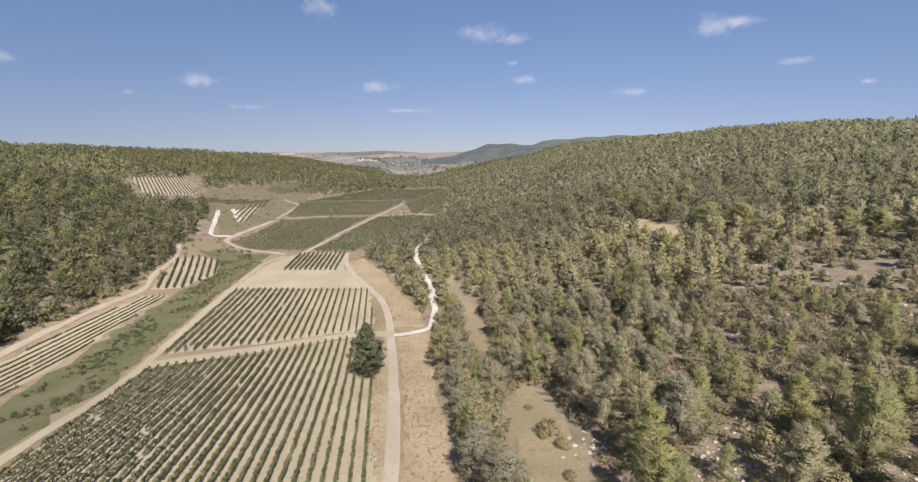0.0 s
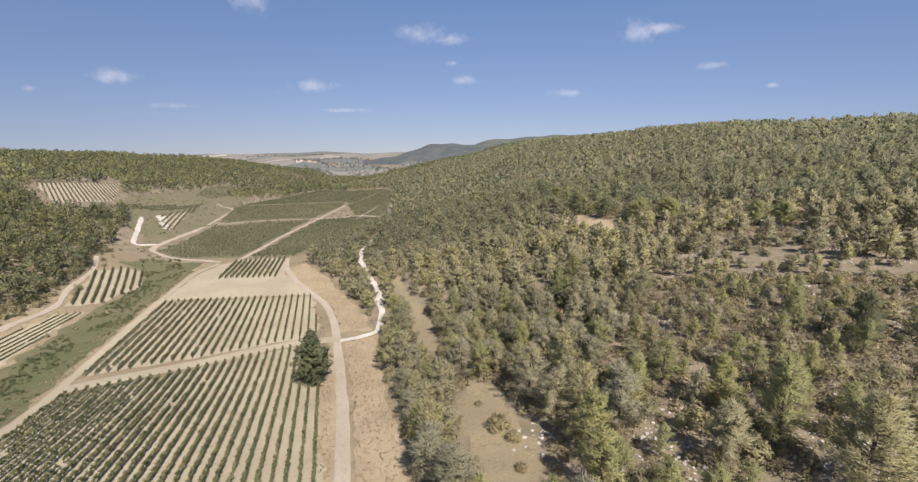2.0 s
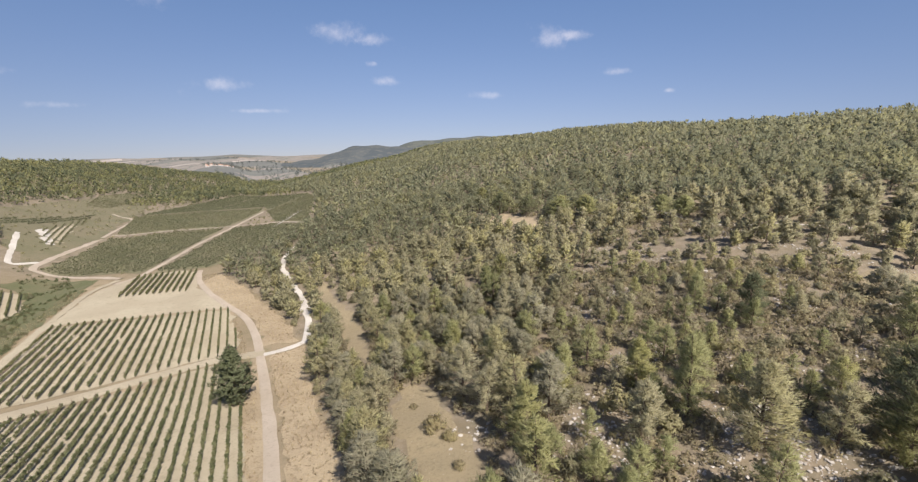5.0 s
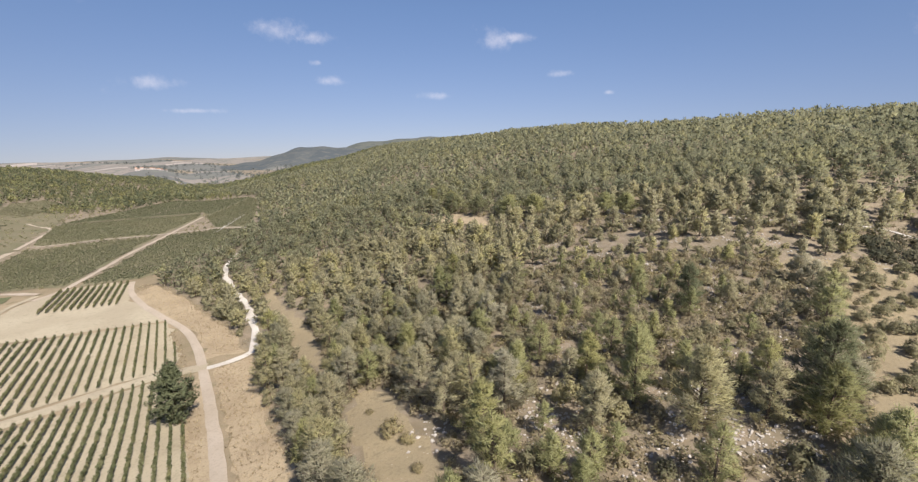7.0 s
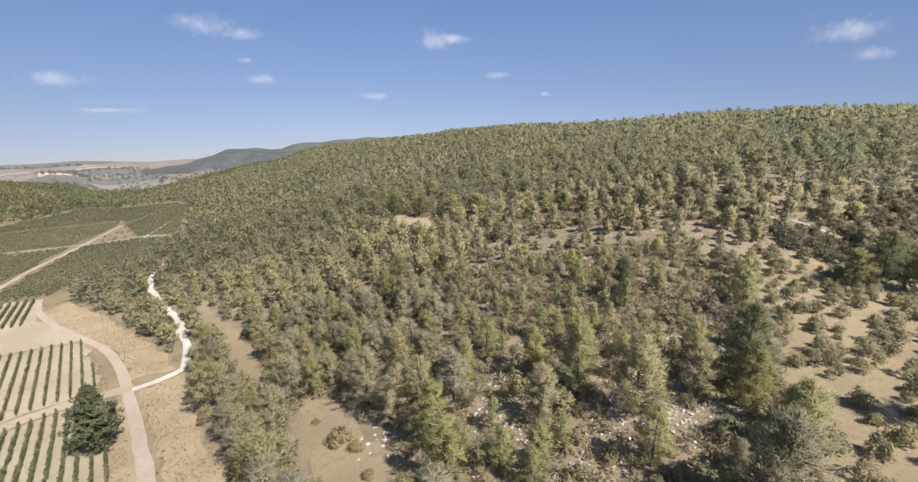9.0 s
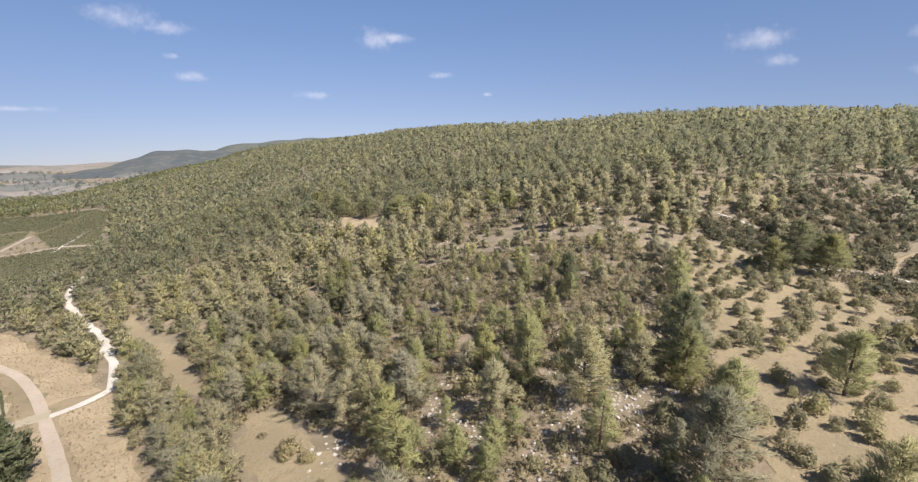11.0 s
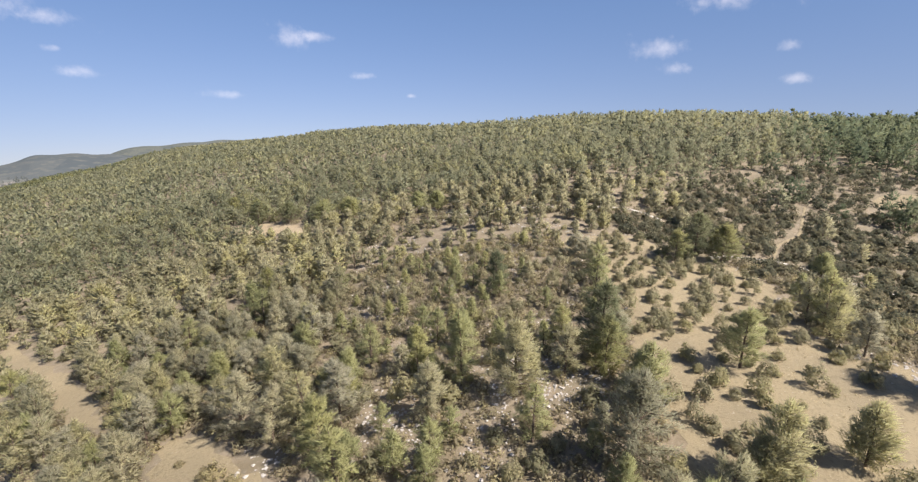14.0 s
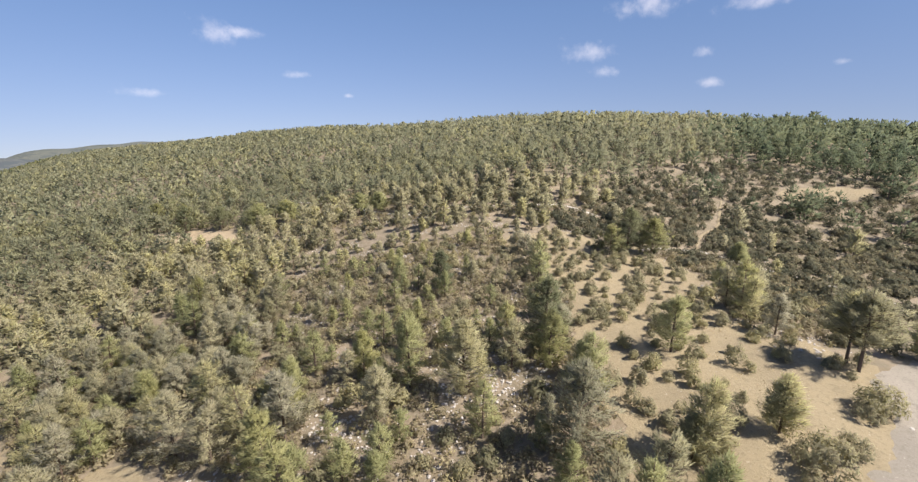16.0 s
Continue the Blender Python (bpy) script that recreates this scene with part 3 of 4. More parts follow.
patch("clearing", CLEAR, M_SAND, "pale clearing in the far scrub", 4.0, 0.1)
patch("meadow", MEADOW, M_MEADOW, "olive grass on the valley side", 7.0, 0.03, 2.0)
patch("verge", [(-10.2, 36), (-11.8, 50), (-15.5, 68), (-19.5, 85), (-20, 100), (-19, 111), (-17.6, 108), (-15.2, 92), (-12.2, 70), (-9.6, 46), (-9, 36)], M_DRY, "brown weedy strip between vines and track", 1.5, 0.06, 0.15)
patch("verge", [(-6.5, 36), (-8.3, 60), (-11.2, 80), (-15, 101), (-16.5, 110), (-8, 113), (-7, 104), (-4.5, 75), (-1, 60), (1, 36)], M_DRY, "dry grass verge beside the track", 2.0, 0.03, 0.3)
patch("verge", [(-19, 117), (-20, 125), (-26, 145), (-34, 158), (-44, 178), (-52, 198), (-47, 209), (-31, 177), (-14, 134), (-10, 118)], M_DRY, "dry grass slope above the track", 3.0, 0.03, 0.5)
patch("brook_bank", [(-70, 45), (-73, 67), (-75, 82), (-79, 100), (-83, 121), (-90, 157), (-95, 196), (-100, 225), (-128, 240), (-135, 222), (-122, 214), (-108, 189), (-108, 160), (-102, 123), (-95, 82), (-90, 60)], M_WEEDS, "weedy bank of a dry brook", 4.0, 0.03, 0.8)

# ---- plants ----
def leaf_quads(rng, centres, radii, count, length, width, up=0.35, core=None, aim=None):
    """Small leaves in round tufts: count of them round each centre."""
    c = np.repeat(np.asarray(centres, float), count, 0)
    r = np.repeat(np.asarray(radii, float), count)
    n = len(c)
    d = rng.normal(size=(n, 3))
    d /= np.linalg.norm(d, axis=1)[:, None]
    p = c + d * (r * rng.uniform(0.35, 1.0, n) ** 0.5)[:, None]
    f = d + rng.normal(0, 0.45, (n, 3)) + (0, 0, 0.5)
    if core is not None:
        o = (p - core) * (1.0, 1.0, 0.6)
        f = 0.6 * d + 1.0 * o / (np.linalg.norm(o, axis=1)[:, None] + 1e-9) + rng.normal(0, 0.2, (n, 3)) + (0, 0, 0.35)
    a = np.cross(f, rng.normal(size=(n, 3))) + (0, 0, up)
    if aim is not None:
        a = np.repeat(np.asarray(aim, float), count, 0) + rng.normal(0, 0.5, (n, 3)) + (0, 0, 0.25)
    a /= np.linalg.norm(a, axis=1)[:, None]
    b = np.cross(a, f)
    b /= np.linalg.norm(b, axis=1)[:, None] + 1e-9
    k = rng.uniform(0.7, 1.3, n)[:, None]
    a, b = a * length * k, b * width * 0.5 * k
    out = f / (np.linalg.norm(f, axis=1)[:, None] + 1e-9)
    return np.stack([p - b, p + b, p + a, p + a / 3 + out], 1)


def tapered(p, q, r0, r1, sides=5):
    """A tapered stick as quads."""
    p, q = np.array(p, float), np.array(q, float)
    d = q - p
    d /= np.linalg.norm(d)
    u = np.cross(d, (0.3, 0.9, 0.2))
    u /= np.linalg.norm(u)
    v = np.cross(d, u)
    t = np.arange(sides) * 2 * math.pi / sides
    ring = np.cos(t)[:, None] * u + np.sin(t)[:, None] * v
    a, b = p + ring * r0, q + ring * r1
    return np.stack([a, np.roll(a, -1, 0), np.roll(b, -1, 0), b], 1)


def pine_shape(seed, tall, wide, low, limbs, tuft, count, length, width, cone=0.5):
    """Wood and needles of a pine, as quads."""
    rng = np.random.default_rng(seed)
    bend = rng.normal(0, 0.03 * tall, 2)
    axis = lambda h: np.array([bend[0] * (h / tall) ** 2, bend[1] * (h / tall) ** 2, h])
    wood = [tapered((0, 0, -0.4), axis(tall * 0.5), 0.022 * tall, 0.013 * tall, 6), tapered(axis(tall * 0.5), axis(tall * 0.96), 0.013 * tall, 0.004 * tall, 5)]
    centres, radii, aims = [axis(tall * 0.95), axis(tall * 0.88)], [tuft * 0.6, tuft * 0.7], [np.array([0, 0, 1.0])] * 2
    steps = (0.3, 0.5, 0.68, 0.84, 1.0) if limbs > 15 else (0.45, 0.75, 1.0)
    for i in range(limbs):
        f = (i + rng.uniform(0, 1)) / limbs
        h = tall * (low + (0.9 - low) * f)
        reach = wide * ((1 - f) ** cone * (0.6 + 0.4 * min(1, f * 5))) * rng.uniform(0.6, 1.15) + 0.2
        t = i * 2.4 + rng.normal(0, 0.4)
        tip = axis(h) + np.array([math.cos(t) * reach, math.sin(t) * reach, reach * rng.uniform(0.15, 0.6)])
        wood.append(tapered(axis(h), tip, 0.006 * tall, 0.002 * tall, 3))
        way = (tip - axis(h)) / np.linalg.norm(tip - axis(h))
        for g in steps:
            if reach * g > tuft * 0.3:
                centres.append(axis(h) * (1 - g) + tip * g + rng.normal(0, 0.12, 3))
                radii.append(tuft * rng.uniform(0.7, 1.15) * (1.1 - 0.35 * g))
                aims.append(way)
    return np.concatenate(wood), leaf_quads(rng, centres, radii, count, length, width, 0.9, axis(tall * 0.35), aims)


def shrub_shape(seed, tall, wide, tufts, tuft, count, length, width):
    rng = np.random.default_rng(seed)
    t, g = rng.uniform(0, 6.28, tufts), rng.uniform(0, 1, tufts) ** 0.5
    c = np.stack([np.cos(t) * g * wide, np.sin(t) * g * wide, tall * (0.25 + 0.6 * rng.uniform(0, 1, tufts) * (1.15 - g * g))], 1)
    return leaf_quads(rng, c, np.full(tufts, tuft) * rng.uniform(0.7, 1.2, tufts), count, length, width, 0.3, np.array([0, 0, tall * 0.2]))


def pine_thing(name, seed, tall, wide, low, limbs, mat, label, group="", tuft=0.66, count=22, length=0.58, width=0.09, cone=0.5):
    wood, green = pine_shape(seed, tall, wide, low, limbs, tuft, count, length, width, cone)
    root = tagged(new(name), label, "tree", group)
    piece("trunk", leaves_mesh("trunk", wood, M_BARK, None, 4), root)
    piece("crown", leaves_mesh("crown", green, mat), root)
    return root


def set_down(ob, x, y, turn=0.0, size=1.0, sink=0.15):
    ob.matrix_basis = pose(x, y, float(land(x, y)) - sink, 0, 0, turn) @ Matrix.Scale(size, 4)


def scatter(rng, x0, x1, y0, y1, gap):
    """Jittered places over a rectangle."""
    gx, gy = np.meshgrid(np.arange(x0, x1, gap), np.arange(y0, y1, gap))
    gx, gy = gx.ravel(), gy.ravel()
    return gx + rng.uniform(-0.46, 0.46, len(gx)) * gap, gy + rng.uniform(-0.46, 0.46, len(gx)) * gap


def in_view(x, y, margin=4):
    a = np.degrees(np.arctan2(x, y))
    return (a > -48 - margin) & (a < 102 + margin)


SPARSE = [(22, 34), (34, 62), (62, 100), (84, 122), (112, 128), (122, 96), (120, 62), (98, 52), (78, 36), (58, 24), (36, 14), (24, 20)]
SCRUB = [(124, 62), (122, 26), (112, 10), (86, 0), (84, -8), (90, -40), (250, -60), (262, 20), (205, 52), (150, 52)]


SCREE = [(31.2, 45.0), (34.5, 43.8), (34.0, 38.4), (30.0, 36.0), (44.0, 32.4), (47.0, 28.0), (49.2, 26.4), (52.4, 25.4), (50.4, 30.5), (50.6, 34.0), (53.5, 37.0), (65.3, 41.4), (61.0, 44.0), (64.1, 84.4), (82.2, -7.9), (85.9, -2.2), (19.0, 52.0)]


# x, y, height, reach, lowest limb
PROMINENT = [
    (59.5, 26.2, 14.0, 5.2, 0.06, "large dark pine at the edge of the sandy clearing"),
    (56.5, 24.0, 9.5, 3.4, 0.06, "bushy dark pine at the edge of the sandy clearing"),
    (42.0, 13.7, 12.5, 4.9, 0.06, "large grey-green pine above the sandy clearing"),
    (68.6, 9.5, 9.6, 3.7, 0.10, "yellow-green young pine in the sandy clearing"),
    (47.5, 2.2, 9.8, 3.1, 0.08, "slender pine in the sandy clearing"),
    (55.5, -4.2, 7.6, 2.3, 0.06, "small open pine in the sandy clearing"),
    (76.0, -12.8, 12.4, 5.2, 0.30, "tall bare-stemmed pine beside the gravel road"),
    (78.0, -11.6, 11.2, 4.2, 0.32, "tall bare-stemmed pine beside the gravel road"),
    (46.7, 3.2, 5.5, 1.9, 0.1, "small pine in the sandy clearing"),
    (43.9, 40.3, 12.5, 3.0, 0.05, "tall yellow-green pine on the stony slope"),
    (45.8, 32.0, 12.3, 4.6, 0.05, "broad olive pine on the stony slope"),
    (22.8, 45.0, 10.5, 3.4, 0.05, "yellow-green pine above the bare gap"),
    (5.5, 66.5, 9.5, 3.4, 0.12, "grey-green pine beside the bare gap"),
    (33.4, 54.8, 8.5, 2.2, 0.05, "slim yellow-green pine on the stony slope"),
    (43.2, 49.6, 8.5, 2.4, 0.05, "slim yellow-green pine on the stony slope"),
    (73.4, 57.4, 9.5, 3.2, 0.06, "dark pine among boulders"),
    (46.7, 112.5, 11.5, 3.6, 0.1, "dark tall pine in the wood"),
    (2.9, 52.4, 10.0, 3.6, 0.08, "olive pine at the edge of the wood"),
    (81.6, 200.1, 12.0, 6.5, 0.1, "broad dark tree beside the open strip"),
    (94.0, 166.0, 10.0, 6.5, 0.1, "broad yellow-green tree beside the open strip"),
    (104.0, 161.0, 9.0, 6.0, 0.1, "broad yellow-green tree beside the open strip"),
    (115.5, 130.1, 9.0, 5.5, 0.1, "broad yellow-green tree near the footpath"),
    (112.5, 32.5, 8.5, 4.4, 0.06, "dark spreading pine at the top of the clearing"),
    (128.3, 5.3, 5.7, 2.3, 0.08, "small yellow-green pine in the scrub"),
    (82.0, 230.0, 11.0, 6.0, 0.1, "broad dark tree above the brown clearing"),
    (84.0, 205.0, 12.0, 6.0, 0.1, "broad dark tree above the brown clearing"),
    (89.5, 186.0, 10.0, 6.0, 0.1, "broad dark tree above the brown clearing"),
    (98.0, 171.0, 9.5, 6.0, 0.1, "broad yellow-green tree above the brown clearing"),
    (102.5, 156.0, 9.0, 5.5, 0.1, "broad yellow-green tree above the brown clearing"),
    (118.5, 122.0, 8.5, 4.5, 0.1, "broad yellow-green tree near the footpath"),
    (2.5, 47.5, 9.0, 3.8, 0.05, "grey-green bushy pine at the edge of the wood"),
    (5.0, 43.0, 8.5, 3.2, 0.05, "grey-green bushy pine at the edge of the wood"),
    (19.5, 62.0, 11.0, 4.2, 0.08, "grey-green spreading pine above the bare gap"),
    (21.0, 55.0, 9.5, 3.8, 0.06, "grey-green spreading pine above the bare gap"),
    (35.8, 39.3, 9.0, 3.0, 0.06, "olive pine among white stones"),
    (28.3, 49.2, 11.0, 3.8, 0.1, "grey-green pine on the stony slope"),
    (117.5, 29.6, 13.0, 5.5, 0.06, "broad dark pine at the top of the clearing"),
    (119.5, 24.0, 10.5, 5.0, 0.06, "broad dark pine at the top of the clearing"),
]


def grow():
    rng = np.random.default_rng(5)
    x, y = scatter(rng, -50, 190, -60, 200, 4.5)
    r = np.hypot(x, y)
    ok = inside(RIGHT_WOOD, x, y) & ~bare(x, y) & ~inside(SAND, x, y) & in_view(x, y) & (r > 30) & (r < 190)
    for px, py, tall, wide, low, label in PROMINENT:
        ok &= np.hypot(x - px, y - py) > (7.0 if low > 0.28 else 0.9 * wide)
    x, y, r = x[ok], y[ok], r[ok]
    for a, b in SCREE:
        ok = np.hypot(x - a, y - b) > 2.2
        x, y, r = x[ok], y[ok], r[ok]
    thin = inside(SPARSE, x, y)
    scrub = inside(SCRUB, x, y)
    dice = rng.uniform(0, 1, len(x))
    tree = np.where(scrub, dice < 0.03, np.where(thin, dice < np.where(r > 72, 0.34, 0.55), dice < 0.84))
    bush = ~tree & (np.where(scrub, dice < 0.95, dice < 0.97))
    # pines that stand singly
    kinds = []
    for k in range(8):
        kinds.append(pine_thing("pine_tree", 20 + k, 6.6 + 0.5 * k, 2.4 + 0.13 * k, 0.05 + 0.02 * (k % 3), 28, (M_GREYPINE, M_LIGHTPINE, M_PINE, M_LIGHTPINE)[k % 4], ("grey-green", "yellow-green", "olive-green", "yellow-green")[k % 4] + " pine on the stony hillside", "pines on the hillside", cone=(0.45, 0.6, 0.8)[k % 3]))
    for k in range(6):
        kinds.append(pine_thing("pine_tree", 40 + k, 6.4 + 0.5 * k, 2.4 + 0.13 * k, 0.05 + 0.02 * (k % 3), 19, M_PINE, "olive-green pine on the wooded slope", "pines on the hillside", 0.75, 6, 0.9, 0.32, (0.4, 0.55, 0.7)[k % 3]))
    order = np.argsort(r)
    near = [i for i in order if tree[i]][:300]
    used = set()
    for q, i in enumerate(near):
        s = rng.uniform(0.62, 1.15) * ((0.62 if r[i] > 72 else 0.8) if thin[i] else 1.0)
        base = kinds[2 * (q % 4) + int(rng.uniform() < (0.75 if thin[i] else 0.2))] if q < 230 else kinds[8 + q % 6]
        ob = base if base not in used else copy_thing(base, Matrix())
        used.add(base)
        set_down(ob, x[i], y[i], rng.uniform(0, 360), s)
    # shrubs that stand singly
    sx, sy = scatter(rng, 36, 125, -16, 66, 3.4)
    keep = inside(SAND, sx, sy) & (off_line(SAND + SAND[:1], sx, sy) > 0.8) & (rng.uniform(0, 1, len(sx)) < np.where(sx > 72, 0.78, 0.72)) & ~((sx > 50) & (sy < -1) & (sx < 72)) & (np.abs(sx - 46) + np.abs(sy - 7) > 5)
    bases = [leaves_mesh("shrub", shrub_shape(60 + k, 2.7 + 0.4 * k, 1.15 + 0.1 * k, 30, 0.5, 20, 0.38, 0.18), M_SHRUB) for k in range(5)]
    places = [(a, b, rng.uniform(0.45, 1.1)) for a, b in zip(sx[keep], sy[keep])]
    places += [(x[i], y[i], rng.uniform(0.6, 1.2)) for i in order if bush[i]][:290 - len(places)]
    for q, (a, b, s) in enumerate(places):
        ob = tagged(new("shrub", bases[q % 5]), "grey-green evergreen shrub on dry earth", "shrub", "shrubs on the hillside")
        set_down(ob, a, b, rng.uniform(0, 360), s, 0.1)
    # the rest of the near wood
    far_tree = [i for i in order if tree[i]][300:]
    plant_many("woodland", rng, x[far_tree], y[far_tree], np.full(len(far_tree), 1.0), 1, M_PINE, "dense olive pine wood on the slope")
    far_bush = [i for i in order if bush[i]][max(0, 290 - int(keep.sum())):]
    shady = scrub[far_bush]
    far_bush = np.array(far_bush)
    bushes("scrubland", rng, x[far_bush[shady]], y[far_bush[shady]], 1.3, M_SCRUB, "dark evergreen scrub on the slope")
    bushes("scrubland", rng, x[far_bush[~shady]], y[far_bush[~shady]], 1.1, M_SHRUB, "olive evergreen shrubs between the pines")
    # closed scrub of the side valley
    ux, uy = scatter(rng, 80, 200, -50, 64, 2.9)
    ok = inside(SCRUB, ux, uy) & ~inside(SAND, ux, uy) & ~bare(ux, uy, 0.6) & in_view(ux, uy, 0) & (np.hypot(ux, uy) < 190) & (rng.uniform(0, 1, len(ux)) < 0.85)
    bushes("scrubland", rng, ux[ok], uy[ok], 1.15, M_SCRUB, "dark evergreen scrub with pale gaps", 6)
    ux, uy = scatter(rng, 60, 150, 40, 215, 2.6)
    ok = ((off_line(HILL_PATH, ux, uy) < 13) | (off_line(STRIP_LINE, ux, uy) < 14)) & (off_line(HILL_PATH, ux, uy) > 1.4) & ~inside(SAND, ux, uy) & ~inside(BROWN, ux, uy) & (rng.uniform(0, 1, len(ux)) < 0.85)
    bushes("undergrowth", rng, ux[ok], uy[ok], 0.85, M_DRYBUSH, "low dry growth along the footpath", 3)
    # undergrowth between the trees
    ux, uy = scatter(rng, 0, 130, -10, 130, 1.75)
    ur = np.hypot(ux, uy)
    ok = inside(RIGHT_WOOD, ux, uy) & ~bare(ux, uy, 0.5) & ~inside(SAND, ux, uy) & in_view(ux, uy, 0) & (ur > 30) & (ur < 125) & (rng.uniform(0, 1, len(ux)) < 0.8)
    for a, b in SCREE:
        ok &= np.hypot(ux - a, uy - b) > 2.2
    bushes("undergrowth", rng, ux[ok], uy[ok], 0.85, M_DRYBUSH, "low brown-green undergrowth between pines", 3)


def template(lod, seed):
    rng = np.random.default_rng(seed)
    tall, wide = rng.uniform(5.8, 8.6), rng.uniform(2.3, 3.3)
    cone = (0.35, 0.5, 0.7)[seed % 3]
    if lod == 1:
        return pine_shape(seed, tall, wide, 0.06, 18, 0.75, 7, 0.8, 0.32, cone)
    if lod == 2:
        return pine_shape(seed, tall, wide * 1.15, 0.05, 14, 0.95, 4, 1.1, 0.5, cone)
    return pine_shape(seed, tall * 0.9, wide * 1.2, 0.05, 6, 1.25, 2, 1.6, 1.15, cone * 0.8)


def plant_many(name, rng, x, y, size, lod, mat, label, lift=0.0):
    """A wood too wide to count, in one mesh."""
    shapes = [template(lod, 100 + 10 * lod + k) for k in range(6)]
    green, wood, tones = [], [], []
    z = land(x, y) + lift
    pick = rng.integers(0, 6, len(x))
    turn = rng.uniform(0, 6.28, len(x))
    s = size * rng.uniform(0.55, 1.15, len(x))
    for k, (w, g) in enumerate(shapes):
        i = np.where(pick == k)[0]
        if not len(i):
            continue
        c, d = np.cos(turn[i]), np.sin(turn[i])
        for src, out in ((g, green), (w[:6 + (5 if lod == 1 else 0)], wood)):
            v = src.reshape(1, -1, 3)
            m = np.stack([(v[..., 0] * c[:, None] - v[..., 1] * d[:, None]), (v[..., 0] * d[:, None] + v[..., 1] * c[:, None]), np.repeat(v[..., 2], len(i), 0)], -1) * s[i][:, None, None]
            m += np.stack([x[i], y[i], z[i] - 0.2], 1)[:, None]
            out.append(m.reshape(-1, 3))
        tones.append(np.repeat(rng.uniform(0, 1, len(i)), len(g)))
    root = tagged(new(name), label, "woodland", kind="stuff")
    piece("crowns", leaves_mesh("crowns", np.concatenate(green), mat, np.concatenate(tones)), root)
    if lod < 3:
        piece("trunks", leaves_mesh("trunks", np.concatenate(wood), M_BARK, None, 4), root)
    return root


def bushes(name, rng, x, y, size, mat, label, count=8):
    shapes = [shrub_shape(80 + k, 2.0, 1.2, 12, 0.5, count * 2, 0.45, 0.28) for k in range(5)]
    out, tones = [], []
    z = land(x, y)
    pick, turn, s = rng.integers(0, 5, len(x)), rng.uniform(0, 6.28, len(x)), size * rng.uniform(0.6, 1.3, len(x))
    for k, g in enumerate(shapes):
        i = np.where(pick == k)[0]
        c, d, v = np.cos(turn[i])[:, None], np.sin(turn[i])[:, None], g.reshape(1, -1, 3)
        m = np.stack([v[..., 0] * c - v[..., 1] * d, v[..., 0] * d + v[..., 1] * c, np.repeat(v[..., 2], len(i), 0)], -1) * s[i][:, None, None]
        out.append((m + np.stack([x[i], y[i], z[i] - 0.1], 1)[:, None]).reshape(-1, 3))
        tones.append(np.repeat(rng.uniform(0, 1, len(i)), len(g)))
    return tagged(piece(name, leaves_mesh(name, np.concatenate(out), mat, np.concatenate(tones))), label, "shrubs", kind="stuff")


